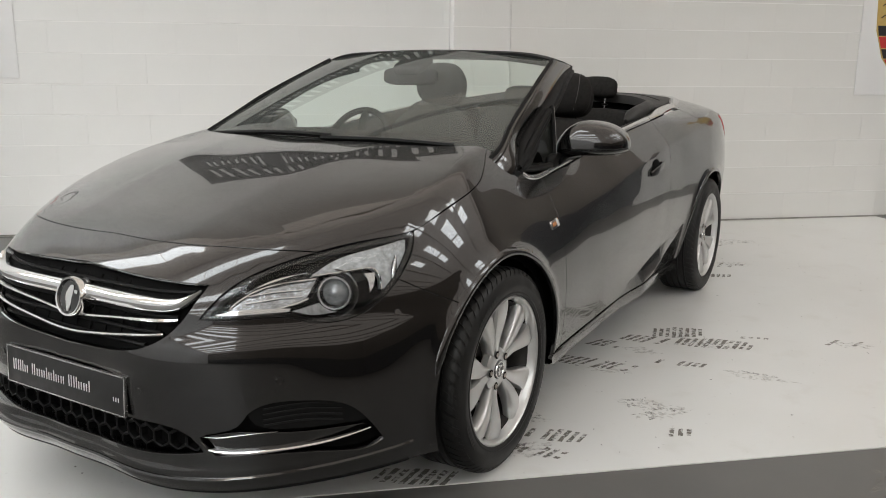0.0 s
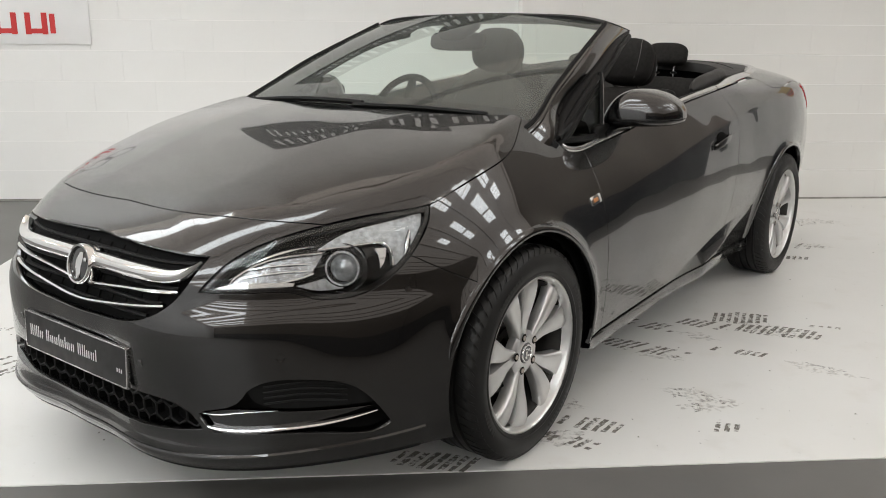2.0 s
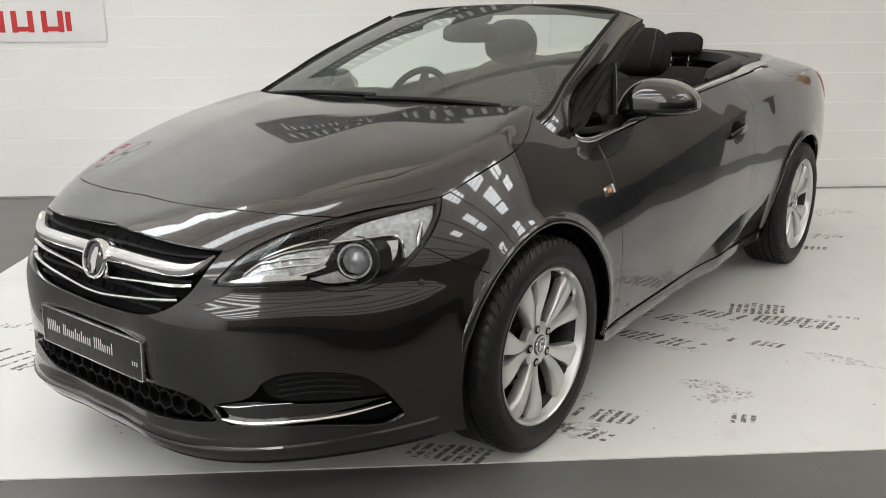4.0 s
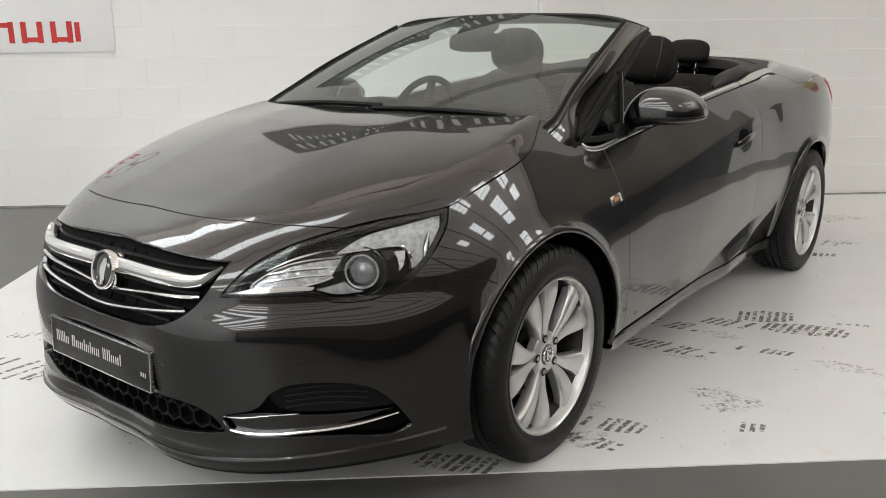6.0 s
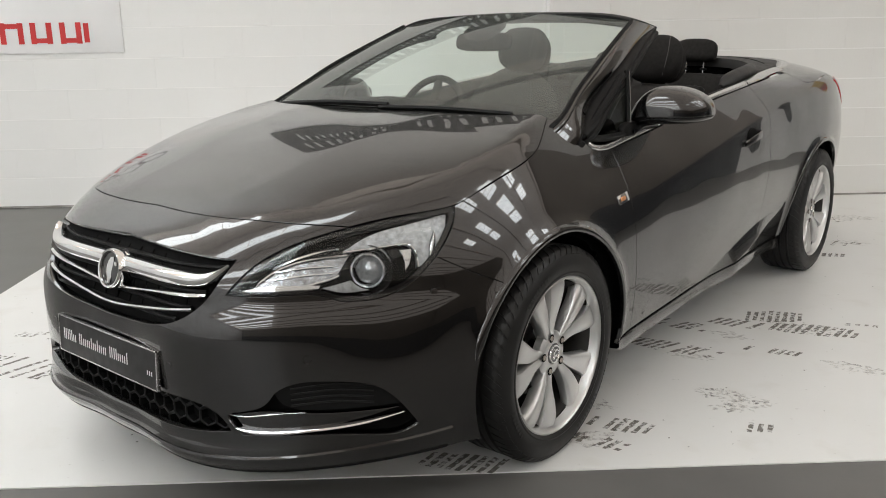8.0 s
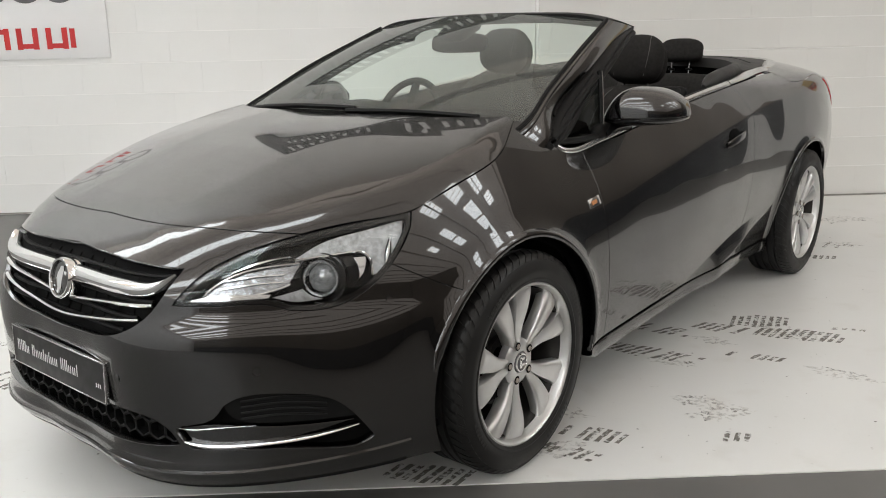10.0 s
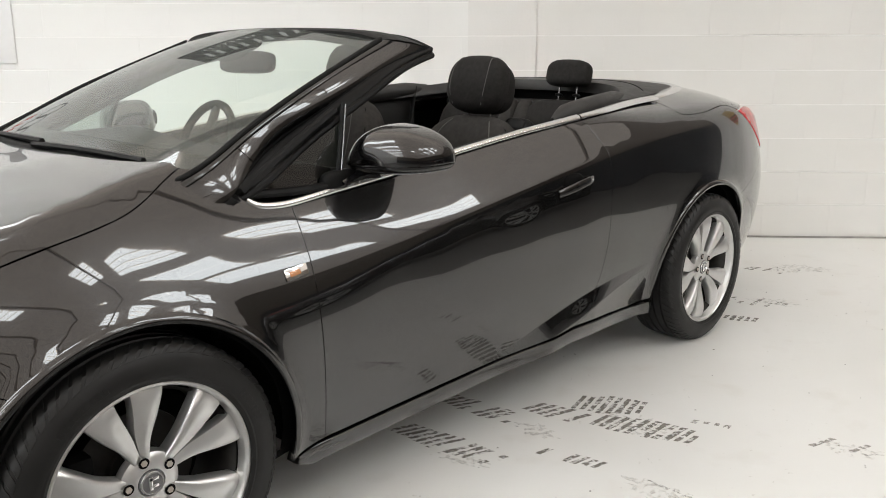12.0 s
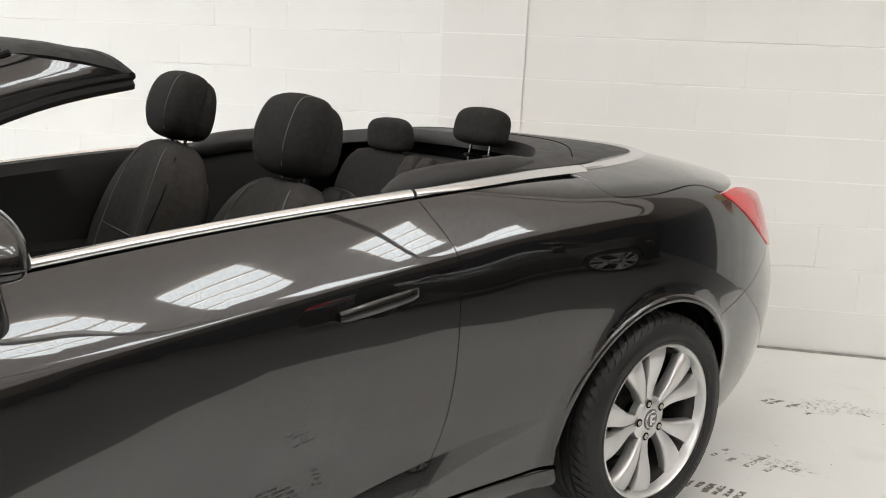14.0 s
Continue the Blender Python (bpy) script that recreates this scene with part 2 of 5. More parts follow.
def wrap_ray(q):
    """The start and the way of the level ray at the wrap coordinate q: metres round the car from the nose, left positive."""
    u, sign = np.abs(q) - ROUND * math.pi / 2, np.where(q < 0, -1.0, 1.0)
    ang = np.where(u < 0, math.pi / 2 + u / ROUND, np.where(u > REAR_AXLE, math.pi / 2 + (u - REAR_AXLE) / ROUND, math.pi / 2))
    return np.clip(u, 0, REAR_AXLE), sign * np.sin(ang), -np.cos(ang)


def wrap_q(x, y):
    ax = np.abs(x)
    u = np.where(y < 0, ROUND * (np.arctan2(ax, -y) - math.pi / 2), np.where(y > REAR_AXLE, REAR_AXLE + ROUND * (np.arctan2(ax, -(y - REAR_AXLE)) - math.pi / 2), y))
    return (u + ROUND * math.pi / 2) * np.where(x < 0, -1.0, 1.0)


def meet(at, low, high):
    """Where body(at(t)) turns positive, for t from low to high."""
    lo, hi = np.array(low, float), np.array(high, float)
    for _ in range(34):
        mid = (lo + hi) / 2
        inside = body(*at(mid)) < 0
        lo, hi = np.where(inside, mid, lo), np.where(inside, hi, mid)
    return lo


def on_wrap(q, z, lift=0.0):
    q, z = np.asarray(q, float), np.asarray(z, float)
    y0, dx, dy = wrap_ray(q)
    t = meet(lambda t: (dx * t, y0 + dy * t, z), 0 * q + 0.05, 0 * q + 1.3) + lift
    return np.stack([dx * t, y0 + dy * t, z], -1)


def on_top(x, y, lift=0.0):
    x, y = np.asarray(x, float), np.asarray(y, float)
    z = meet(lambda t: (x, y, t), 0 * x + 0.3, 0 * x + 1.4) + lift
    return np.stack([x, y, z], -1)


def normals(p):
    x, y, z = np.asarray(p, float).T
    e = 1e-4
    n = np.stack([body(x + e, y, z) - body(x - e, y, z), body(x, y + e, z) - body(x, y - e, z), body(x, y, z + e) - body(x, y, z - e)], -1)
    return n / np.maximum(np.linalg.norm(n, axis=1, keepdims=True), 1e-9)



# ---- building helpers
def empty(name, m=None):
    ob = new(name)
    ob.empty_display_size = 0.1
    if m is not None:
        ob.matrix_basis = m
    return ob


def mesh_of(name, verts, faces, mat, smooth=True, vnormals=None, more=(), index=None):
    me = bpy.data.meshes.new(name)
    me.from_pydata([tuple(map(float, v)) for v in verts], [], [tuple(map(int, f)) for f in faces])
    for m in (mat, *more):
        me.materials.append(m)
    if index is not None:
        me.polygons.foreach_set("material_index", index)
    if smooth:
        me.shade_smooth()
    me.update()
    if vnormals is not None:
        me.normals_split_custom_set_from_vertices([tuple(map(float, n)) for n in vnormals])
    return me


def put(name, me, parent=None, label="", m=None):
    ob = new(name, me)
    if parent is not None:
        ob.parent = parent
    if m is not None:
        ob.matrix_basis = m
    return tagged(ob, label=label)


def part(name, bm, mat, parent=None, label="", m=None, angle=40):
    """Links a bmesh as one mesh object under a thing or a part."""
    me = bpy.data.meshes.new(name)
    bmesh.ops.recalc_face_normals(bm, faces=bm.faces[:])
    bm.to_mesh(me)
    bm.free()
    me.materials.append(mat)
    me.shade_smooth()
    me.set_sharp_from_angle(angle=radians(angle))
    return put(name, me, parent, label, m)


def box(size, at=(0, 0, 0), bevel=0.0, seg=2, m=None):
    bm = bmesh.new()
    bmesh.ops.create_cube(bm, size=1)
    bmesh.ops.scale(bm, vec=size, verts=bm.verts[:])
    if bevel:
        bmesh.ops.bevel(bm, geom=bm.edges[:], offset=bevel, segments=seg, affect="EDGES", profile=0.6)
    bmesh.ops.translate(bm, vec=at, verts=bm.verts[:])
    if m is not None:
        bmesh.ops.transform(bm, matrix=m, verts=bm.verts[:])
    return bm


def join(*bms):
    out = bmesh.new()
    for b in bms:
        me = bpy.data.meshes.new("tmp")
        b.to_mesh(me)
        b.free()
        out.from_mesh(me)
        bpy.data.meshes.remove(me)
    return out


def lathe(profile, seg=48, axis="x", a0=0.0, a1=2 * math.pi, closed=False):
    """Turns (along, radius) pairs round an axis."""
    bm = bmesh.new()
    full = abs(a1 - a0 - 2 * math.pi) < 1e-6
    n = seg if full else seg + 1
    rings = []
    for i in range(n):
        a = a0 + (a1 - a0) * i / seg
        ring = []
        for h, r in profile:
            c, s = r * math.cos(a), r * math.sin(a)
            ring.append(bm.verts.new({"x": (h, c, s), "y": (c, h, s), "z": (c, s, h)}[axis]))
        rings.append(ring)
    k = len(profile)
    for i in range(seg):
        a, b = rings[i], rings[(i + 1) % n]
        for j in range(k if closed else k - 1):
            bm.faces.new((a[j], a[(j + 1) % k], b[(j + 1) % k], b[j]))
    return bm


def smooth_line(pts, step=0.02):
    """A rounded line through points of any dimension, sampled about every step metres."""
    p = np.array(pts, float)
    if len(p) == 2:
        n = max(int(np.linalg.norm(p[1] - p[0]) / step), 1)
        return p[0] + (p[1] - p[0]) * np.linspace(0, 1, n + 1)[:, None]
    d = np.r_[0, np.cumsum(np.maximum(np.linalg.norm(np.diff(p, axis=0), axis=1), 1e-6) ** 0.75)]
    t = np.linspace(0, d[-1], max(int(np.linalg.norm(np.diff(p, axis=0), axis=1).sum() / step), len(p)) + 1)
    return np.stack([spline(list(zip(d, p[:, k])))(t) for k in range(p.shape[1])], -1)


def chain(*lines, step=0.02):
    """One closed outline out of rounded lines that meet at corners."""
    out = []
    for ln in lines:
        out.extend(smooth_line(ln, step)[:-1])
    return np.array(out)


def arc(cx, cy, r, a0, a1, n=9):
    return [(cx + r * math.cos(radians(a0 + (a1 - a0) * i / (n - 1))), cy + r * math.sin(radians(a0 + (a1 - a0) * i / (n - 1)))) for i in range(n)]


def area(poly):
    x, y = poly.T
    return 0.5 * np.sum(x * np.roll(y, -1) - np.roll(x, -1) * y)


def shrunk(poly, by):
    """The outline moved inwards."""
    if area(poly) < 0:
        poly = poly[::-1]
    t = np.roll(poly, -1, 0) - np.roll(poly, 1, 0)
    t /= np.maximum(np.linalg.norm(t, axis=1, keepdims=True), 1e-9)
    return poly + by * np.stack([-t[:, 1], t[:, 0]], -1)


def inside(pts, poly):
    x, y = pts[:, 0], pts[:, 1]
    r = np.zeros(len(pts), bool)
    for (x0, y0), (x1, y1) in zip(poly, np.roll(poly, -1, 0)):
        cond = (y0 > y) != (y1 > y)
        r ^= cond & (x < (x1 - x0) * (y - y0) / (y1 - y0 if y1 != y0 else 1e-12) + x0)
    return r


def near(pts, poly):
    a, b = poly, np.roll(poly, -1, 0)
    d = np.full(len(pts), 9.0)
    for p0, p1 in zip(a, b):
        e = p1 - p0
        t = np.clip(((pts - p0) @ e) / max(e @ e, 1e-12), 0, 1)
        d = np.minimum(d, np.linalg.norm(pts - (p0 + t[:, None] * e), axis=1))
    return d


def sheet(surface, outline, holes=(), cell=0.03, gap=0.0016, depth=0.015, hole_depth=0.03, lift=0.0, extra=None):
    """A panel cut to its outline out of a surface(u, v) -> points, with edges folded inwards. Gives verts, faces, normals."""
    outline = shrunk(np.array(outline), gap)
    holes = [shrunk(np.array(h), -0.001) for h in holes]
    lo, hi = outline.min(0), outline.max(0)
    gx, gy = np.arange(lo[0], hi[0], cell), np.arange(lo[1], hi[1], cell)
    g = np.stack(np.meshgrid(gx, gy), -1).reshape(-1, 2)
    g[:, 0] += np.where((np.round((g[:, 1] - lo[1]) / cell).astype(int) % 2) == 1, cell / 2, 0)
    ok = inside(g, outline)
    for h in holes:
        ok &= ~inside(g, h)
    g = g[ok]
    for loop in (outline, *holes):
        g = g[near(g, loop) > 0.45 * cell]
    if extra is not None:
        e = extra[inside(extra, outline)]
        e = e[near(e, outline) > 0.003]
        if len(e):
            g = np.concatenate([g[np.linalg.norm(g[:, None] - e[None], axis=2).min(1) > 0.009], e])
    pts, edges = [Vector(p) for p in outline], [(i, (i + 1) % len(outline)) for i in range(len(outline))]
    for h in holes:
        s = len(pts)
        pts += [Vector(p) for p in h]
        edges += [(s + i, s + (i + 1) % len(h)) for i in range(len(h))]
    pts += [Vector(p) for p in g]
    vs, es, fs, *_ = geometry.delaunay_2d_cdt(pts, edges, [], 0, 1e-6)
    uv = np.array([tuple(v) for v in vs])
    fs = np.array([f for f in fs if len(f) == 3])
    cen = uv[fs].mean(1)
    keep = inside(cen, outline)
    for h in holes:
        keep &= ~inside(cen, h)
    fs = fs[keep]
    p = surface(uv[:, 0], uv[:, 1])
    n = normals(p)
    p = p + lift * n
    tri = p[fs]
    fn = np.cross(tri[:, 1] - tri[:, 0], tri[:, 2] - tri[:, 0])
    if (fn * n[fs].mean(1)).sum() < 0:
        fs = fs[:, ::-1]
    verts, norms, faces = [p], [n], [fs]
    count = len(p)
    for loop, dep, sign in [(outline, depth, 1.0)] + [(h, hole_depth, -1.0) for h in holes]:
        q = surface(loop[:, 0], loop[:, 1])
        m = normals(q)
        q = q + lift * m
        t = np.roll(q, -1, 0) - np.roll(q, 1, 0)
        t /= np.maximum(np.linalg.norm(t, axis=1, keepdims=True), 1e-9)
        out = np.cross(t, m)
        cq = q.mean(0)
        if ((q - cq) * out).sum() < 0:
            out = -out
        out = out * sign
        k = len(q)
        rows = [(q, m), (q - 0.0012 * m + 0.0006 * out, 0.5 * m + 0.86 * out), (q - dep * m, out)]
        for v, nn in rows:
            verts.append(v), norms.append(nn / np.linalg.norm(nn, axis=1, keepdims=True))
        i = np.arange(k)
        j = (i + 1) % k
        for r in range(2):
            a, b = count + r * k, count + (r + 1) * k
            quad = np.stack([a + i, b + i, b + j, a + j], -1)
            e = np.concatenate(verts)
            f0 = quad[0]
            nq = np.cross(e[f0[1]] - e[f0[0]], e[f0[2]] - e[f0[0]])
            if nq @ out[0] < 0 and r == 1 or r == 0 and nq @ (m[0] + out[0]) < 0:
                quad = quad[:, ::-1]
            faces.append(quad)
        count += 3 * k
    return np.concatenate(verts), [tuple(f) for block in faces for f in block], np.concatenate(norms)


def mirrored(v, f, n):
    s = np.array([-1, 1, 1.0])
    return v * s, [tuple(reversed(x)) for x in f], n * s


def panel(name, parent, mat, data, label="", both=False):
    """A part out of sheet(); both: its twin on the other side too."""
    obs = [put(name, mesh_of(name, data[0], data[1], mat, True, data[2]), parent, label)]
    if both:
        d = mirrored(*data)
        obs.append(put(name, mesh_of(name, d[0], d[1], mat, True, d[2]), parent, label))
    return obs if both else obs[0]


def tube(points, radius, seg=8, flat=1.0, up=(0, 0, 1), cap=True, radii=None):
    """A bar of round or flattened section along a line. flat: its thickness across 'up' against its width."""
    p = np.array(points, float)
    t = np.gradient(p, axis=0)
    t /= np.linalg.norm(t, axis=1, keepdims=True)
    bm, rings = bmesh.new(), []
    for i in range(len(p)):
        s = np.cross(t[i], up)
        s /= max(np.linalg.norm(s), 1e-9)
        u = np.cross(s, t[i])
        r = radius if radii is None else radii[i]
        rings.append([bm.verts.new(p[i] + r * (math.cos(a) * s * flat + math.sin(a) * u)) for a in np.arange(seg) * 2 * math.pi / seg])
    for a, b in zip(rings, rings[1:]):
        for j in range(seg):
            bm.faces.new((a[j], a[(j + 1) % seg], b[(j + 1) % seg], b[j]))
    if cap:
        bm.faces.new(rings[0][::-1]), bm.faces.new(rings[-1])
    return bm


def loft(rows, close=False, cap=False):
    """Faces between rows of points of the same count."""
    bm = bmesh.new()
    vr = [[bm.verts.new(tuple(map(float, p))) for p in r] for r in rows]
    k = len(vr[0])
    for a, b in zip(vr, vr[1:]):
        for j in range(k if close else k - 1):
            bm.faces.new((a[j], a[(j + 1) % k], b[(j + 1) % k], b[j]))
    if cap:
        bm.faces.new(vr[0][::-1]), bm.faces.new(vr[-1])
    return bm


def cushion(size, power=4.0, n=14, shape=None):
    """A padded block: a superellipsoid of the given size, shaped further by shape(x, y, z in -1..1) -> x, y, z."""
    bm = bmesh.new()
    bmesh.ops.create_cube(bm, size=2)
    bmesh.ops.subdivide_edges(bm, edges=bm.edges[:], cuts=n, use_grid_fill=True)
    for v in bm.verts:
        c = np.array(v.co)
        d = (np.abs(c) ** power).sum() ** (1 / power)
        c = c / d
        if shape:
            c = np.array(shape(*c))
        v.co = c * np.array(size) / 2
    return bm


def on_cushion(size, power, shape, dirs, out=0.0):
    """Points on the skin of a cushion, in the given directions from its middle."""
    r = []
    for c in dirs:
        c = np.array(c, float)
        c = c / (np.abs(c) ** power).sum() ** (1 / power)
        if shape:
            c = np.array(shape(*c))
        p = c * np.array(size) / 2
        r.append(p * (1 + out / max(np.linalg.norm(p), 1e-6)))
    return np.array(r)


def plate(outline2, thickness, m=None, bevel=0.0):
    """A flat piece cut to a 2D outline, in its own x and z, thick along y towards -y."""
    bm = bmesh.new()
    f = bm.faces.new([bm.verts.new((x, 0, z)) for x, z in outline2])
    r = bmesh.ops.extrude_face_region(bm, geom=[f])
    bmesh.ops.translate(bm, vec=(0, -thickness, 0), verts=[e for e in r["geom"] if isinstance(e, bmesh.types.BMVert)])
    if bevel:
        bmesh.ops.bevel(bm, geom=bm.edges[:], offset=bevel, segments=2, affect="EDGES")
    if m is not None:
        bmesh.ops.transform(bm, matrix=m, verts=bm.verts[:])
    return bm


# ---- the room: x along the back wall, y towards it
BACK_LEFT, BACK_RIGHT, PIER_X, PIER_END = 3.753, 3.574, 1.31, 1.775
ROOM_X0, ROOM_X1, ROOM_Y0, ROOM_H = -9.0, 20.0, -26.0, 5.6
COURSE, BLOCK, JOINT = 0.2325, 0.4675, 0.008


def slab(name, lo, hi, mat, label, category, kind="structure"):
    lo, hi = np.array(lo, float), np.array(hi, float)
    ob = part(name, box(tuple(hi - lo)), mat, m=Matrix.Translation((lo + hi) / 2))
    return tagged(ob, label=label, category=category, kind=kind)


floor = slab("floor", (ROOM_X0, ROOM_Y0, -0.2), (ROOM_X1, 4.2, 0), CONCRETE, "grey concrete workshop floor, worn smooth", "floor")


def painted_floor():
    """White floor paint with scuffs, dust and a slight sheen."""
    mat = material("white_floor_paint", (0.71, 0.71, 0.695), 0.28, bump=(25, 0.06, 0.002))
    nt = mat.node_tree
    b = nt.nodes["Principled BSDF"]
    co = nt.nodes.new("ShaderNodeTexCoord")
    col = None
    for scale, lo, hi, tone, detail in ((0.9, 0.45, 0.75, (0.62, 0.615, 0.59), 6), (5.0, 0.58, 0.78, (0.60, 0.585, 0.55), 8), (38.0, 0.68, 0.76, (0.42, 0.40, 0.37), 6)):
        no = nt.nodes.new("ShaderNodeTexNoise")
        no.inputs["Scale"].default_value, no.inputs["Detail"].default_value = scale, detail
        nt.links.new(co.outputs["Object"], no.inputs["Vector"])
        mr = nt.nodes.new("ShaderNodeMapRange")
        mr.inputs["From Min"].default_value, mr.inputs["From Max"].default_value = lo, hi
        mr.inputs["To Max"].default_value = 0.55
        nt.links.new(no.outputs["Fac"], mr.inputs["Value"])
        mx = nt.nodes.new("ShaderNodeMix")
        mx.data_type = "RGBA"
        nt.links.new(mr.outputs["Result"], mx.inputs[0])
        if col is None:
            mx.inputs[6].default_value = (0.71, 0.71, 0.695, 1)
        else:
            nt.links.new(col, mx.inputs[6])
        mx.inputs[7].default_value = (*tone, 1)
        col = mx.outputs[2]
    nt.links.new(col, b.inputs["Base Color"])
    return mat


FLOOR_PAINT = painted_floor()
paint = slab("pavement", (-1.983, -0.692, 0), (5.3, BACK_LEFT, 0.004), FLOOR_PAINT, "white painted display bay floor with scuffs and tyre prints", "floor paint")

wall_left = slab("wall_north", (ROOM_X0, BACK_LEFT + 0.0035, 0), (PIER_X, BACK_LEFT + 0.25, ROOM_H), MORTAR, "white painted blockwork wall", "wall")
wall_right = slab("wall_north", (PIER_X + 0.005, BACK_RIGHT + 0.0035, 0), (7.3, BACK_LEFT + 0.25, ROOM_H), MORTAR, "white painted blockwork wall, standing proud of its neighbour", "wall")
slab("wall_north", (PIER_X, BACK_RIGHT - 0.011, 0), (PIER_END, BACK_RIGHT + 0.0006, ROOM_H), MORTAR, "white painted blockwork pier face", "wall")
# Thin grey strips, added to draw the shadow line at the foot of the walls.
slab("trim", (PIER_X, BACK_RIGHT - 0.016, 0.004), (6.2, BACK_RIGHT - 0.0125, 0.018), WALL_FOOT, "thin grey strip added to darken the line where wall meets floor", "sealant")
slab("trim", (-3.9, BACK_LEFT - 0.0045, 0.004), (PIER_X, BACK_LEFT - 0.001, 0.016), WALL_FOOT, "thin grey strip added to darken the line where wall meets floor", "sealant")
# Unseen walls, toned dark below and paler above to shape the car's reflections.
BAND_TOP = 2.1
for name, lo, hi in (("wall_north", (7.3, BACK_RIGHT + 0.06), (ROOM_X1, BACK_LEFT + 0.25)), ("wall_south", (ROOM_X0, ROOM_Y0 - 0.2), (ROOM_X1, ROOM_Y0)), ("wall_east", (ROOM_X1, ROOM_Y0), (ROOM_X1 + 0.2, 4.0))):
    slab(name, (*lo, 0), (*hi, BAND_TOP), GREY_WALL, "dark grey lower part of an unseen wall, toned for reflections", "wall")
    slab(name, (*lo, BAND_TOP), (*hi, ROOM_H), BEIGE_WALL, "dull beige upper part of an unseen wall, toned for reflections", "wall")
slab("wall_west", (ROOM_X0 - 0.2, ROOM_Y0, 0), (ROOM_X0, 4.0, ROOM_H), WHITE_SHEET, "plain white workshop wall", "wall")
slab("ceiling", (ROOM_X0, ROOM_Y0, ROOM_H), (ROOM_X1, 4.0, ROOM_H + 0.1), ROOF, "brown sheet roof with a faint added glow", "ceiling")


def roof_lights():
    """Long strips of translucent roof sheets along the roof, with dark joints between them and purlins beside."""
    pane = box((1.16, 0.86, 0.02), bevel=0.004)
    spots = [(x0 + 1.2 * i, 1.7 - 2.85 * k) for k in range(1, 9) for x0, count in ((-7.9, 7), (8.4, 2), (11.2, 2)) for i in range(count) if x0 < 0 or k in (1, 2)]
    spots += [(-7.9 + 1.2 * i, 2.7) for i in range(5)]
    first = tagged(part("roof_light", pane, SKYLIGHT, m=pose(*spots[0], ROOM_H - 0.03)), "translucent white roof sheet that lets daylight in", "roof light", "roof lights in rows", "structure")
    for x, y in spots[1:]:
        copy_thing(first, pose(x, y, ROOM_H - 0.03))
    narrow = tagged(part("roof_light", join(*[box((0.30, 0.86, 0.02), (0.37 * (i - 1.5), 0, 0), 0.004) for i in range(4)]), SKYLIGHT, m=pose(5.5, -2.75, ROOM_H - 0.03)), "translucent white roof sheet in four narrow strips", "roof light", "roof lights in rows", "structure")
    for x, y in ((6.2, -1.25), (7.35, 0.35), (4.3, -6.2), (9.4, 0.75), (9.2, -6.8)):
        copy_thing(narrow, pose(x, y, ROOM_H - 0.03))
    mid, wide = (ROOM_X0 + ROOM_X1) / 2, ROOM_X1 - ROOM_X0
    bar = tagged(part("purlin", box((wide, 0.07, 0.14), bevel=0.01), STEEL, m=pose(mid, 3.1, ROOM_H - 0.09)), "buff painted steel roof purlin", "purlin", "purlins", "structure")
    for k in range(1, 10):
        copy_thing(bar, pose(mid, 3.1 - 2.85 * k, ROOM_H - 0.09))


roof_lights()


def banner(x0, x1, z0, z1):
    """A long black sign high on the back wall with rows of white marks."""
    w, h = x1 - x0, z1 - z0
    ob = empty("wall_sign", pose((x0 + x1) / 2, BACK_LEFT - 0.004, (z0 + z1) / 2))
    tagged(ob, "long black wall sign with rows of white lettering bars", "sign")
    part("board", box((w, 0.02, h), (0, -0.01, 0), 0.003), PRINT_BLACK, ob)
    for z, hh, n, start in ((0.12 * h, 0.34 * h, 9, -0.46), (-0.3 * h, 0.13 * h, 16, -0.42)):
        step = w * 0.9 / n
        for i in range(n):
            if i % 5 != 4:
                for k in (-0.22, 0.22):
                    part("letter_bar", box((step * 0.16, 0.004, hh), (start * w + (i + 0.5 + k) * step, -0.022, z)), PRINT_WHITE, ob)


banner(-1.25, 1.25, 2.45, 3.25)

# ---- the car
car = tagged(empty("car", pose(0, 0, 0.004, 0, 0, -41.5)), "dark grey metallic convertible, roof folded away, parked on white floor", "car")
Q0 = ROUND * math.pi / 2  # the wrap coordinate of the front axle
QR = Q0 + REAR_AXLE
QEND = QR + Q0


def q_of(p):
    return [(float(wrap_q(x, y)), z) for x, y, z in p]


def both_ways(left):
    """A symmetrical outline out of its left half, which runs from the middle line to the middle line."""
    left = np.array(left)
    return np.concatenate([left, (left * (-1, 1))[::-1][1:-1]])


HOOD_SIDE = [(0.618, -0.604), (0.69, -0.491), (0.763, -0.347), (0.781, -0.238), (0.786, -0.092), (0.76, 0.067), (0.72, 0.165), (0.694, 0.222)]
hood_edge = on_top(*np.array(HOOD_SIDE).T)
LAMP_TOP = [tuple(v) for v in q_of(hood_edge[:3])]
LAMP_LOW = [(1.016, 0.814), (0.946, 0.729), (0.856, 0.662), (0.768, 0.638), (0.686, 0.643)]
LAMP_UNDER = [(0.686, 0.643), (0.632, 0.663), (0.534, 0.668), (0.426, 0.672)]
LAMP_BROW = smooth_line([(0.426, 0.672), (0.487, 0.74), (0.586, 0.787), *LAMP_TOP], 0.012)
LAMP_NOSE = [tuple(v) for v in LAMP_BROW if v[0] < LAMP_TOP[0][0] - 0.006] + [LAMP_TOP[0]]
LAMP = np.concatenate([LAMP_BROW[:-1], chain([LAMP_TOP[-1], LAMP_LOW[0]], LAMP_LOW, LAMP_UNDER)])
HOOD_FRONT = [(0, -0.769), (0.25, -0.768), (0.487, -0.706), (0.618, -0.604)]
hood_front = smooth_line(HOOD_FRONT)
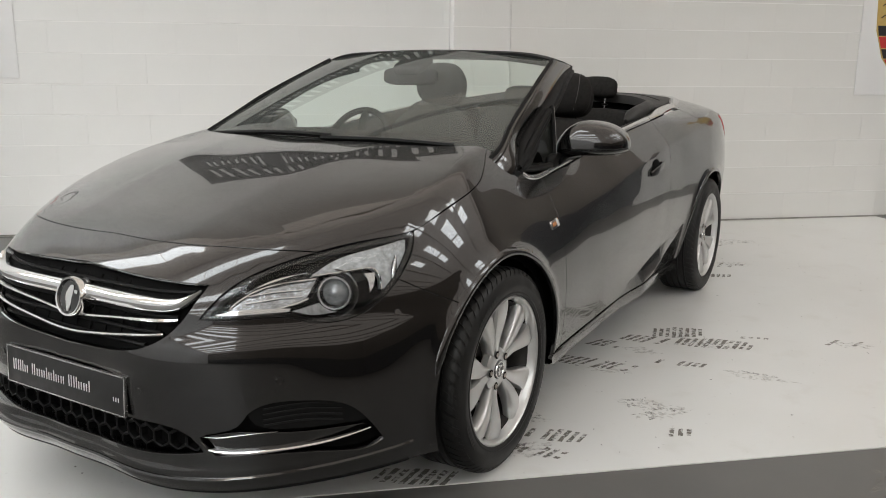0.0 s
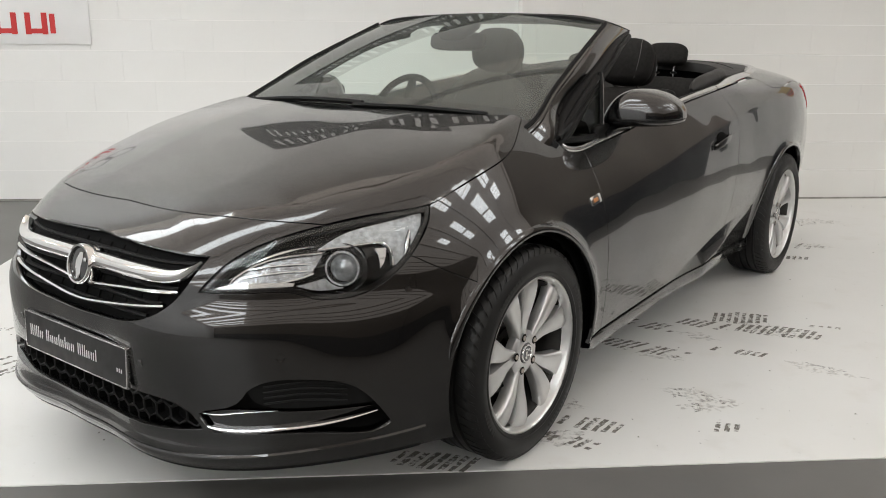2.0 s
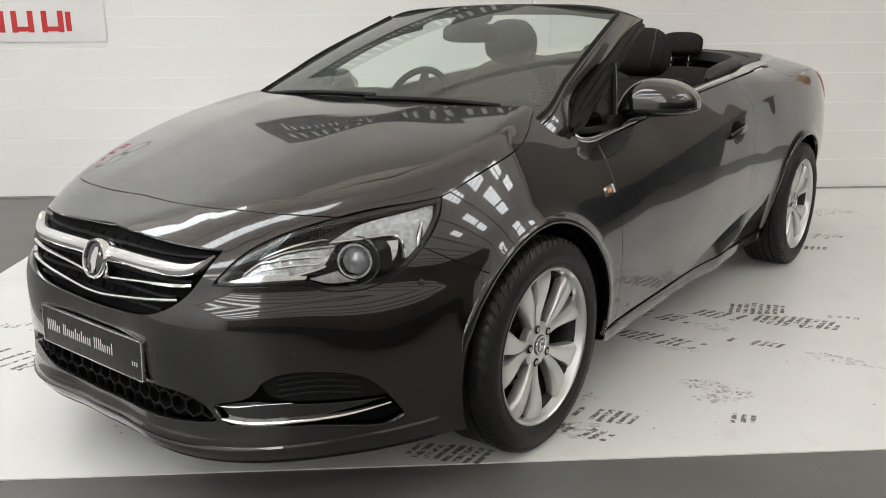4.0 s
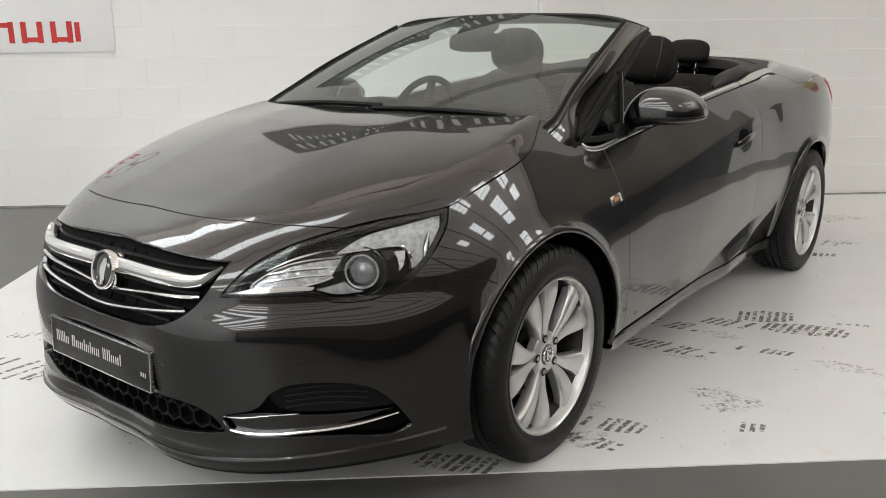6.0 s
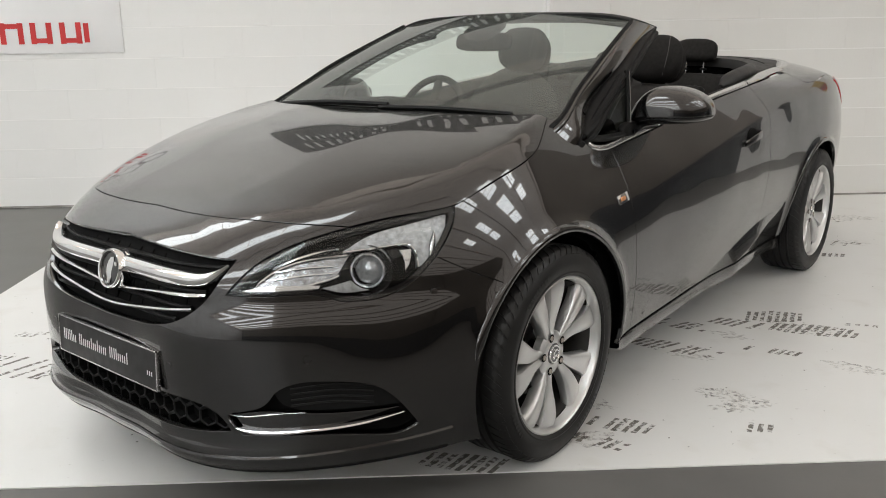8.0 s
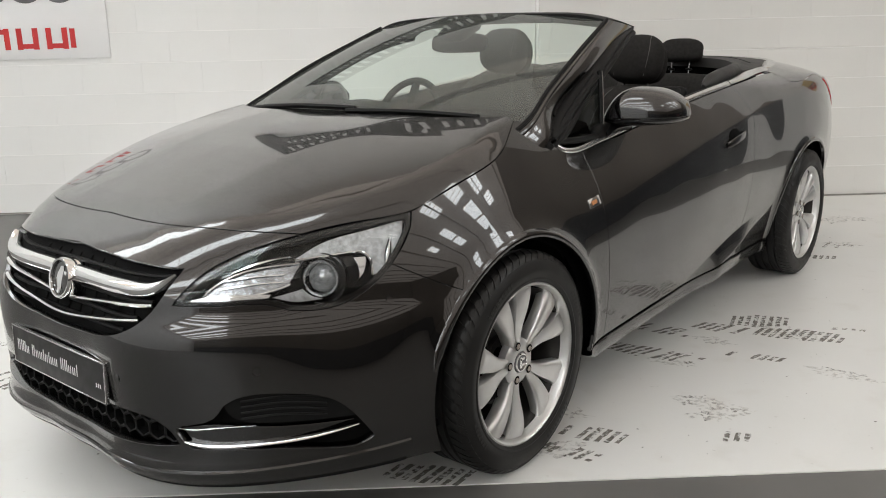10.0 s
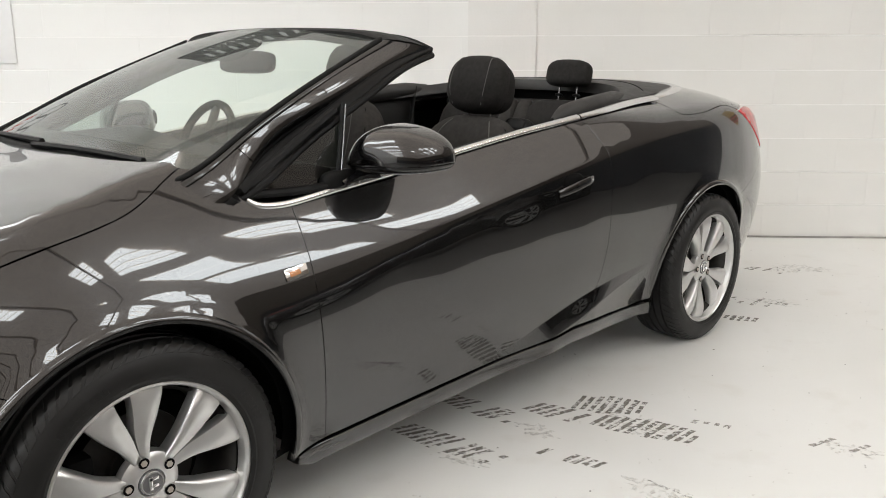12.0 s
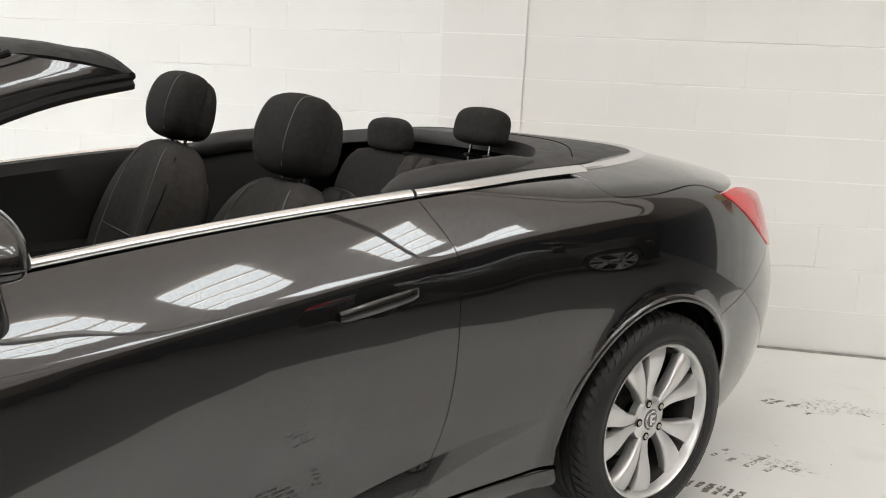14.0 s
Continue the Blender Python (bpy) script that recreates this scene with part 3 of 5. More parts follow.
hood_front = np.array(q_of(on_top(hood_front[:, 0], hood_front[:, 1])))
GRILLE = both_ways(np.concatenate([smooth_line([(0, 0.768), (0.15, 0.762), (0.283, 0.758), (0.44, 0.752)]), smooth_line([(0.44, 0.752), (0.417, 0.718), (0.386, 0.668), (0.335, 0.618), (0.26, 0.583), (0.13, 0.562), (0, 0.556)])[1:]]))
LOW_GRILLE = both_ways(np.concatenate([smooth_line([(0, 0.39), (0.223, 0.388), (0.349, 0.386), (0.398, 0.366), (0.433, 0.321)]), smooth_line([(0.433, 0.321), (0.378, 0.313), (0.19, 0.297), (0, 0.295)])[1:]]))
FOG = chain([(0.535, 0.425), (0.566, 0.443), (0.679, 0.442), (0.772, 0.414), (0.827, 0.360), (0.868, 0.297)], [(0.868, 0.297), (0.834, 0.283), (0.70, 0.296), (0.46, 0.312)], [(0.46, 0.312), (0.425, 0.362), (0.50, 0.385), (0.535, 0.425)])
ARCH = 0.388


def arch(q, a0, a1, r=ARCH, n=11):
    return arc(q, 0.337, r, a0, a1, n)


def crease_rows():
    """Close rows of points on either side of the flank's creases, which keep them sharp."""
    rows = []
    for line, y0, y1, offsets in ((CREASE, 0.5, 2.65, (-0.014, -0.005, 0.0, 0.005, 0.014)), (BLADE, 1.15, 2.30, (-0.003, 0.003)), (lambda y: BLADE(y) - np.clip(0.02 + (2.26 - y) * 0.10, 0.004, 0.075), 1.15, 2.28, (-0.003, 0.003))):
        y = np.arange(y0, y1, 0.011)
        for o in offsets:
            rows.append(np.stack([Q0 + y, line(y) + o], -1))
    return np.concatenate(rows)


FLANK = crease_rows()
LIP = np.concatenate([np.stack([np.arange(-1.0, 1.0, 0.014), 0 * np.arange(-1.0, 1.0, 0.014) + z], -1) for z in (0.222, 0.236, 0.25, 0.60, 0.622)])
A_GAP = math.degrees(math.atan2(0.29, -0.258))  # where bumper and fender meet on the arch
bumper = panel("front_bumper", car, PAINT, sheet(on_wrap, both_ways(np.concatenate([
    hood_front,
    smooth_line(LAMP_NOSE[::-1])[1:], smooth_line(LAMP_UNDER[::-1])[1:], smooth_line(LAMP_LOW[::-1][:-1])[1:],
    smooth_line([(0.946, 0.729), (1.050, 0.676), arch(Q0, A_GAP, A_GAP, n=2)[0]])[1:],
    smooth_line(arch(Q0, A_GAP, 201))[1:],
    smooth_line([arch(Q0, 201, 201, n=2)[0], (0.9, 0.200), (0.6, 0.196), (0.3, 0.196), (0, 0.196)])[1:]])),
    [GRILLE, LOW_GRILLE, FOG, FOG[::-1] * (-1, 1)], cell=0.025, hole_depth=0.05, depth=0.02, extra=LIP), "dark grey metallic front bumper")

hood = panel("bonnet", car, PAINT, sheet(on_top, both_ways(np.concatenate([
    smooth_line(HOOD_FRONT), smooth_line(HOOD_SIDE)[1:],
    smooth_line([(0.69, 0.225), (0.55, 0.16), (0.3, 0.105), (0, 0.085)])[1:]])), cell=0.03), "dark grey metallic bonnet with two soft creases")

fender_top = q_of(hood_edge[2:])
fender = panel("front_wing", car, PAINT, sheet(on_wrap, chain(
    fender_top, [fender_top[-1], (1.70, 1.02), (1.765, 0.965)], [(1.765, 0.965), (1.80, 0.932), (1.87, 0.912), (1.905, 0.914)],
    [(1.905, 0.914), (1.905, 0.69), (1.912, 0.275)], [(1.912, 0.275), (1.80, 0.262)], arch(Q0, -12, A_GAP, n=15),
    [arch(Q0, A_GAP, A_GAP, n=2)[0], (1.050, 0.676), (0.946, 0.729)], [(0.946, 0.729), (1.016, 0.814), fender_top[0]]), cell=0.022, extra=FLANK), both=True)

BELT = [(1.905, 0.912), (1.99, 0.920), (2.26, 0.945), (2.585, 0.988), (2.98, 1.033), (3.235, 1.057)]
DOOR_REAR = [(3.235, 1.057), (3.268, 1.003), (3.302, 0.935), (3.308, 0.80), (3.296, 0.60), (3.262, 0.44), (3.20, 0.345), (3.10, 0.302)]
door_panels = panel("door", car, PAINT, sheet(on_wrap, chain(BELT, DOOR_REAR, [DOOR_REAR[-1], (2.95, 0.289), (2.5, 0.281), (1.912, 0.275)], [(1.912, 0.275), (1.905, 0.69), (1.905, 0.912)]), cell=0.022, extra=FLANK), "dark grey metallic door with a sharp crease", both=True)

TAIL_LOW = [(4.40, 1.035), (4.50, 0.985), (4.62, 0.905), (4.74, 0.83)]
quarter = panel("rear_wing", car, PAINT, sheet(on_wrap, chain(
    DOOR_REAR, [DOOR_REAR[-1], (3.35, 0.280), (3.60, 0.262), arch(QR, 191, 191, n=2)[0]], arch(QR, 191, 48, n=15),
    [arch(QR, 48, 48, n=2)[0], (4.55, 0.70), (4.74, 0.83)], TAIL_LOW[::-1], [(4.40, 1.035), (4.318, 1.062), (4.10, 1.050), (3.91, 1.042)], [(3.91, 1.042), (3.865, 1.055), (3.845, 1.091)],
    [(3.845, 1.091), (3.474, 1.076), (3.235, 1.057)]), cell=0.022, extra=FLANK), both=True)


def on_back(p, z):
    return on_wrap(np.where(np.asarray(p) < 0, -1.0, 1.0) * (QEND - np.abs(p)), z)


def back(pts):
    return [(QEND - q, z) for q, z in pts]


rear_bumper = panel("rear_bumper", car, PAINT, sheet(on_back, both_ways(np.concatenate([
    smooth_line([(0, 0.80), (0.4, 0.80), *back([(4.74, 0.83)])]), smooth_line(back([(4.74, 0.83), (4.55, 0.70), arch(QR, 48, 48, n=2)[0]]))[1:],
    smooth_line(back(arch(QR, 48, -20, n=9)))[1:], smooth_line([*back(arch(QR, -20, -20, n=2)[:1]), (0.6, 0.2), (0, 0.2)])[1:]])), cell=0.03))
TAIL_OUT = chain(TAIL_LOW, [(4.74, 0.83), (4.95, 0.82), (5.02, 0.90)], [(5.02, 0.90), (4.80, 1.00), (4.52, 1.045), (4.40, 1.035)])
tail = panel("tail_light", car, RED_LENS, sheet(on_wrap, TAIL_OUT, cell=0.03, lift=0.004), "red plastic tail light lens", both=True)
cut = np.array([(3.850, 1.095), (3.865, 1.055), (3.91, 1.042), (4.10, 1.050), (4.318, 1.062), (4.40, 1.040)])
cut = [tuple(v[:2]) for v in on_wrap(cut[:, 0], cut[:, 1])]
boot = panel("boot_lid", car, PAINT, sheet(on_top, both_ways(np.concatenate([
    smooth_line([(0, 3.04), (0.3, 3.02), (0.48, 2.945), (0.58, 2.81), (0.635, 2.62), (cut[0][0] - 0.012, cut[0][1] - 0.02)]), smooth_line([(cut[0][0] - 0.012, cut[0][1] - 0.02), cut[0]])[1:], smooth_line(cut[:3])[1:], smooth_line([*cut[2:], (0.60, 3.36), (0.45, 3.48), (0.25, 3.54), (0, 3.56)])[1:]])), cell=0.025))


def side_sill(k):
    """The rounded skirt under the doors, a little proud of them."""
    rows = []
    for y in np.linspace(0.402, 2.335, 60):
        top = float(np.interp(y + Q0, (1.80, 1.912, 2.5, 2.95, 3.10, 3.35, 3.60, 3.75), (0.256, 0.269, 0.275, 0.283, 0.294, 0.274, 0.256, 0.25)))
        w = float(on_wrap(np.array([Q0 + y]), np.array([top]))[0][0])
        end = min(1.0, (2.335 - y) / 0.25 + 0.25, (y - 0.402) / 0.12)
        rows.append([(k * (w + dx * (end if dx > 0 else 1)), y, z) for dx, z in ((-0.045, top + 0.003), (-0.012, top - 0.001), (0.001, top - 0.002), (0.005, top - 0.005), (0.006, top - 0.012), (0.004, top - 0.030), (-0.001, top - 0.048), (-0.008, top - 0.060), (-0.025, top - 0.066), (-0.06, top - 0.068))])
        short = min(1.0, 0.45 + (y - 0.402) / 0.10)
        rows[-1] = [(x, v, top + (z - top) * short) for x, v, z in rows[-1]]
    return loft(rows, cap=True)


for k in (1, -1):
    part("sill", side_sill(k), PAINT, car, "dark grey side sill")


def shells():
    """Near-black inner skin, put behind the panels to darken their gaps, with wheel housings and floor pan."""
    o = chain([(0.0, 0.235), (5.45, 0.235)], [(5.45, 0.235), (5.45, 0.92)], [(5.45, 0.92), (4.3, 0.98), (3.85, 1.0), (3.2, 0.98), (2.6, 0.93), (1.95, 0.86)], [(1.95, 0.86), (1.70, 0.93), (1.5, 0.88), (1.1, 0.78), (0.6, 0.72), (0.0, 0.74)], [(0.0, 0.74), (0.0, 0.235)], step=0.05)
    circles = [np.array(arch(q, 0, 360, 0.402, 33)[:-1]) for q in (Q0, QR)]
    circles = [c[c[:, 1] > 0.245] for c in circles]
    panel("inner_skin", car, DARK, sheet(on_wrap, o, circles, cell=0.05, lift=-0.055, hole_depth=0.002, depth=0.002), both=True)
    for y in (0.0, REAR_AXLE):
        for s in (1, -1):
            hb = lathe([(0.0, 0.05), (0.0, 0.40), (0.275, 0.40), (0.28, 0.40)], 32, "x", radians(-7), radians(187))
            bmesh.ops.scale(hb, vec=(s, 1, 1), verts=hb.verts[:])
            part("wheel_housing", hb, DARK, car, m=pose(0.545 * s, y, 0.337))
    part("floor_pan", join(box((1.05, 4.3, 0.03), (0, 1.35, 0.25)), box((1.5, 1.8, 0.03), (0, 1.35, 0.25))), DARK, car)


shells()


# wheels
def wheel():
    ob = empty("wheel")
    ob.parent = car
    prof = [(-0.10, 0.243), (-0.116, 0.253), (-0.1195, 0.285), (-0.112, 0.318), (-0.098, 0.335), (-0.07, 0.3395)]
    for c in (-0.055, -0.018, 0.018, 0.055):
        prof += [(c - 0.007, 0.341), (c - 0.004, 0.333), (c + 0.004, 0.333), (c + 0.007, 0.341)]
    prof += [(0.07, 0.3395), (0.098, 0.335), (0.110, 0.320), (0.1145, 0.305), (0.1190, 0.290), (0.1195, 0.278), (0.1165, 0.266), (0.118, 0.261), (0.114, 0.253), (0.10, 0.246)]
    t = lathe(prof, 96)
    for v in t.verts:
        v.co.z = max(v.co.z, -0.337)
    tyre = part("tyre", t, RUBBER, ob, "black rubber tyre", angle=30)
    for a0, count in ((0.35, 9), (1.9, 7), (3.5, 9), (5.0, 7)):
        for i in range(count):
            a = a0 + 0.055 * i
            part("letter_bar", box((0.0012, 0.010, 0.018), (0.1195, 0, 0.286), 0.0004, 1, Matrix.Rotation(a, 4, "X")), RUBBER, tyre)
    ribs = bmesh.new()
    for i in range(64):
        a = 2 * math.pi * i / 64
        for s in (1, -1):
            rows = []
            for k in (-0.034, 0.034):
                top = [(0.064, 0.3425), (0.084, 0.3410), (0.099, 0.3365), (0.107, 0.3275), (0.1115, 0.3200)]
                rows.append([(s * x, r * math.cos(a + k + 0.03 * j * s), r * math.sin(a + k + 0.03 * j * s)) for j, (x, r) in enumerate(top)] + [(s * (x - 0.006), (r - 0.008) * math.cos(a + k + 0.03 * (4 - j) * s), (r - 0.008) * math.sin(a + k + 0.03 * (4 - j) * s)) for j, (x, r) in enumerate(top[::-1])])
            va, vb = [[ribs.verts.new(p) for p in row] for row in rows]
            for j in range(10):
                ribs.faces.new((va[j], va[(j + 1) % 10], vb[(j + 1) % 10], vb[j]))
            ribs.faces.new(va), ribs.faces.new(vb[::-1])
    for v in ribs.verts:
        v.co.z = max(v.co.z, -0.3365)
    tagged(part("tread_ribs", ribs, RUBBER, ob), kind="stuff")
    rim = part("rim", lathe([(0.078, 0.2335), (0.085, 0.2355), (0.100, 0.2385), (0.108, 0.241), (0.1115, 0.246), (0.110, 0.2505), (0.102, 0.2525), (0.098, 0.246)], 80), ALLOY, ob, "silver ten-spoke alloy rim")
    rad = np.linspace(0.045, 0.2360, 14)
    face = spline([(0.045, 0.079), (0.09, 0.083), (0.15, 0.094), (0.20, 0.0985), (0.222, 0.0970), (0.24, 0.091)])
    half = spline([(0.045, 0.18), (0.075, 0.17), (0.10, 0.165), (0.13, 0.172), (0.16, 0.178), (0.19, 0.179), (0.24, 0.185)])
    middle = spline([(0.045, 0.175), (0.075, 0.168), (0.10, 0.170), (0.13, 0.190), (0.16, 0.222), (0.19, 0.245), (0.24, 0.262)])

    def spoke(turn, lean):
        """One blade of a pair: its outer edge rolled over, its inner edge falling to the slot."""
        rows = []
        for r in rad:
            k = (r - 0.045) / 0.183
            h, f = float(half(r)), float(face(r))
            pts = []
            for c, dx in ((-1.0, -0.040), (-1.0, -0.012 * k - 0.004), (-0.86, -0.004 * k - 0.001), (-0.55, 0.0), (0.1, -0.001 - 0.002 * k), (0.62, -0.002 - 0.004 * k), (0.93, -0.003 - 0.007 * k), (1.0, -0.009 - 0.010 * k), (1.0, -0.040)):
                ang = lean * (float(middle(r)) - c * h) + 0.03 * k * k
                pts.append((f + dx, r * math.sin(ang + turn), r * math.cos(ang + turn)))
            rows.append(pts)
        return loft(rows, close=True, cap=True)

    for i in range(5):
        for lean in (-1, 1):
            part("spoke", spoke(2 * math.pi * i / 5 - 0.26, lean), ALLOY, ob, angle=50)
    part("hub", lathe([(0.05, 0.0), (0.05, 0.075), (0.073, 0.072), (0.081, 0.060), (0.083, 0.034), (0.079, 0.0315)], 40), ALLOY, ob)
    cap = part("centre_cap", lathe([(0.076, 0.0315), (0.0845, 0.0305), (0.086, 0.026), (0.086, 0.0)], 32), PRINT_GREY, ob, "dark grey centre cap with a chrome emblem")
    part("emblem", join(lathe([(0.0855, 0.029), (0.0885, 0.028), (0.0885, 0.0245), (0.0855, 0.0235)], 32, closed=True), box((0.003, 0.010, 0.034), (0.0868, -0.004, 0), 0.001), box((0.003, 0.024, 0.008), (0.0868, 0.004, 0.010), 0.001), box((0.003, 0.018, 0.008), (0.0868, 0.006, -0.008), 0.001)), CHROME, ob)
    for i in range(5):
        a = 2 * math.pi * i / 5 - 0.26
        m = Matrix.Translation((0, 0.056 * math.sin(a), 0.056 * math.cos(a)))
        # A flat dark disc, coloured like the shade inside a sunk hole.
        part("bolt_hole_disc", lathe([(0.0835, 0.0135), (0.0838, 0.012), (0.0838, 0.0)], 16), DARK, ob, m=m)
        part("wheel_bolt", lathe([(0.082, 0.0085), (0.086, 0.008), (0.086, 0.0)], 6), STEEL, ob, m=m)
    part("barrel", lathe([(-0.105, 0.246), (-0.105, 0.222), (-0.06, 0.212), (0.052, 0.2165), (0.078, 0.2295)], 64), BARREL, ob, "dark inner barrel of the rim")
    part("brake_disc", lathe([(-0.02, 0.03), (0.0, 0.03), (0.012, 0.07), (0.0, 0.075), (0.0, 0.15), (-0.02, 0.15)], 40), BARREL, ob, "grey steel brake disc")
    part("brake_caliper", box((0.07, 0.06, 0.13), (0.01, -0.14, 0.03), 0.012), DARK, ob)
    # Near-black disc, added so that the gaps between the spokes look shaded.
    part("dark_backing", lathe([(-0.06, 0.02), (-0.06, 0.2)], 32), DARK, ob)
    return ob


first_wheel = wheel()
first_wheel.matrix_basis = pose(0.79, 0, 0.337)
tagged(first_wheel, "silver alloy wheel with a black tyre")
copy_thing(first_wheel, pose(0.79, REAR_AXLE, 0.337, 3))
for y in (0.0, REAR_AXLE):
    copy_thing(first_wheel, pose(-0.79, y, 0.337, 10, 0, 180))


# front end
def on_wrap_line(pts, lift, step=0.015):
    ln = smooth_line(pts, step)
    p = on_wrap(ln[:, 0], ln[:, 1])
    return p + lift * normals(p)


def ribbon(pts, widths, lift, thick):
    """A raised strip along a line of the wrap, of changing width, with a rounded section."""
    ln = smooth_line([(*p, w) for p, w in zip(pts, widths)], 0.012)
    rows = []
    for i in range(len(ln)):
        q, z, w = ln[i]
        d = ln[min(i + 1, len(ln) - 1), :2] - ln[max(i - 1, 0), :2]
        d = d / np.linalg.norm(d)
        side = np.array([-d[1], d[0]])
        ps = np.array([(q, z) + side * w * c for c in (-1, -0.75, -0.35, 0.0, 0.35, 0.75, 1)])
        p = on_wrap(ps[:, 0], ps[:, 1])
        n = normals(p)
        h = np.array([0, 0.55, 0.9, 1, 0.9, 0.55, 0])[:, None]
        rows.append(np.concatenate([p + (lift + thick * h) * n, (p + (lift - 0.01) * n)[::-1]]))
    return loft(rows, close=True, cap=True)


def front_end():
    gr = panel("grille", car, DARK, sheet(lambda q, z: on_wrap(q, z, -0.03), GRILLE, cell=0.04, gap=-0.004, depth=0.002), "black radiator grille")
    for z in (0.60, 0.635, 0.673, 0.742):
        e = {0.60: 0.28, 0.635: 0.32, 0.673: 0.365, 0.742: 0.40}[z]
        part("grille_rib", tube(on_wrap_line([(-e, z), (0, z - 0.006), (e, z)], -0.022), 0.006, 6), BLACK_PLASTIC, gr)
    for q in np.arange(-0.36, 0.37, 0.06):
        part("grille_fin", tube(on_wrap_line([(q, 0.59 + 0.12 * abs(q)), (q, 0.755)], -0.026), 0.003, 6), DARK, gr)
    for s in (1, -1):
        part("chrome_bar", ribbon([(0.03 * s, 0.696), (0.15 * s, 0.697), (0.28 * s, 0.701), (0.37 * s, 0.709), (0.425 * s, 0.738)], [0.025, 0.0245, 0.022, 0.016, 0.003], -0.012, 0.022), CHROME, gr, "chrome grille bar")
    part("chrome_slat", tube(on_wrap_line([(-0.375, 0.668), (-0.2, 0.652), (0, 0.634), (0.2, 0.652), (0.375, 0.668)], -0.006), 0.0055, 8, 1.4), CHROME, gr, "thin chrome slat")
    part("chrome_slat", tube(on_wrap_line([(-0.34, 0.632), (-0.2, 0.612), (0, 0.590), (0.2, 0.612), (0.34, 0.632)], -0.006), 0.0055, 8, 1.4), CHROME, gr, "thin chrome slat")
    em = part("emblem", lathe([(-0.02, 0.056), (0.010, 0.058), (0.017, 0.054), (0.016, 0.049), (0.004, 0.047)], 48, "y"), CHROME, car, "round chrome bonnet emblem", pose(0, -0.928, 0.676, 14, 0, 180))
    part("disc", lathe([(0.006, 0.048), (0.010, 0.044), (0.012, 0.02), (0.0125, 0.0)], 40, "y"), BLACK_GLOSS, em)
    part("relief", loft([[(x + w * c, 0.0125 + 0.005 * h, z) for c, h in ((-1, 0), (-0.5, 0.8), (0.1, 1), (0.7, 0.6), (1, 0))] for x, w, z in ((-0.004, 0.002, -0.040), (-0.001, 0.010, -0.026), (0.004, 0.014, -0.006), (0.002, 0.016, 0.010), (-0.003, 0.013, 0.022), (-0.008, 0.006, 0.034))]), CHROME, em, "plain chrome relief on a black disc")
    part("relief", box((0.012, 0.004, 0.012), (-0.027, 0.0125, 0.016), 0.002), CHROME, em)
    part("boss", lathe([(-0.085, 0.074), (-0.055, 0.064), (-0.022, 0.0585), (-0.004, 0.054)], 40, "y"), CHROME, em, "chrome boss flaring into the grille bars")
    # plate
    pl = part("number_plate", box((0.524, 0.008, 0.113), (0, 0, 0), 0.006), PRINT_BLACK, car, "black show plate with a silver rim and grey lettering bars", pose(0, -0.978, 0.448, -3))
    for z in (-0.0545, 0.0545):
        part("rim", box((0.526, 0.010, 0.004), (0, -0.001, z), 0.001), SATIN, pl)
    for x in (-0.261, 0.261):
        part("rim", box((0.004, 0.010, 0.113), (x, -0.001, 0), 0.001), SATIN, pl)
    x = -0.232
    for word in ((2, 1, 1, 1, 2), (2, 2, 2, 1, 2, 1, 2, 2), (2, 1, 1, 2, 2, 1)):
        for i, strokes in enumerate(word):
            tall = i == 0 or strokes == 1
            h, z = (0.033, 0.0015) if tall else (0.022, -0.004)
            for k in range(strokes):
                part("letter_bar", box((0.0034, 0.0012, h), (x + 0.0105 * k, -0.0045, z), 0.0003), PRINT_WHITE, pl)
            x += 0.0105 if strokes == 1 else 0.0225
        x += 0.013
    for i in range(3):
        part("letter_bar", box((0.003, 0.0012, 0.012), (0.216 + 0.010 * i, -0.0045, -0.0125), 0.0003), PRINT_WHITE, pl)
    part("plate_holder", box((0.38, 0.05, 0.09), (0, 0.03, 0), 0.006), BLACK_PLASTIC, pl)
    # lower mesh
    lg = panel("lower_grille", car, DARK, sheet(lambda q, z: on_wrap(q, z, -0.045), LOW_GRILLE, cell=0.05, gap=-0.004, depth=0.002), "black honeycomb lower grille")
    bm = bmesh.new()
    r = 0.027
    for row, z in enumerate(np.arange(0.30, 0.42, r * 1.5)):
        for q in np.arange(-0.46, 0.47, r * math.sqrt(3)):
            c = np.array([q + (row % 2) * r * math.sqrt(3) / 2, z])
            if not inside(c[None], LOW_GRILLE)[0]:
                continue
            ring = []
            for k, lift in ((1.0, -0.022), (0.84, -0.024), (0.74, -0.045)):
                a = np.arange(6) * math.pi / 3 + math.pi / 6
                p = on_wrap(c[0] + k * r * np.cos(a), c[1] + k * r * np.sin(a))
                ring.append([bm.verts.new(v) for v in p + lift * normals(p)])
            for x, y in zip(ring, ring[1:]):
                for j in range(6):
                    bm.faces.new((x[j], x[(j + 1) % 6], y[(j + 1) % 6], y[j]))
    part("honeycomb", bm, BLACK_PLASTIC, lg, angle=30)
    # fog pockets
    pocket = sheet(lambda q, z: on_wrap(q, z, -0.035), FOG, cell=0.03, gap=-0.004, depth=0.002)
    insert = sheet(lambda q, z: on_wrap(q, z, -0.012), chain([(0.530, 0.424), (0.568, 0.441), (0.68, 0.442), (0.771, 0.416), (0.83, 0.358)], [(0.83, 0.358), (0.70, 0.362), (0.59, 0.37)], [(0.59, 0.37), (0.545, 0.392), (0.530, 0.424)]), cell=0.03, depth=0.02)
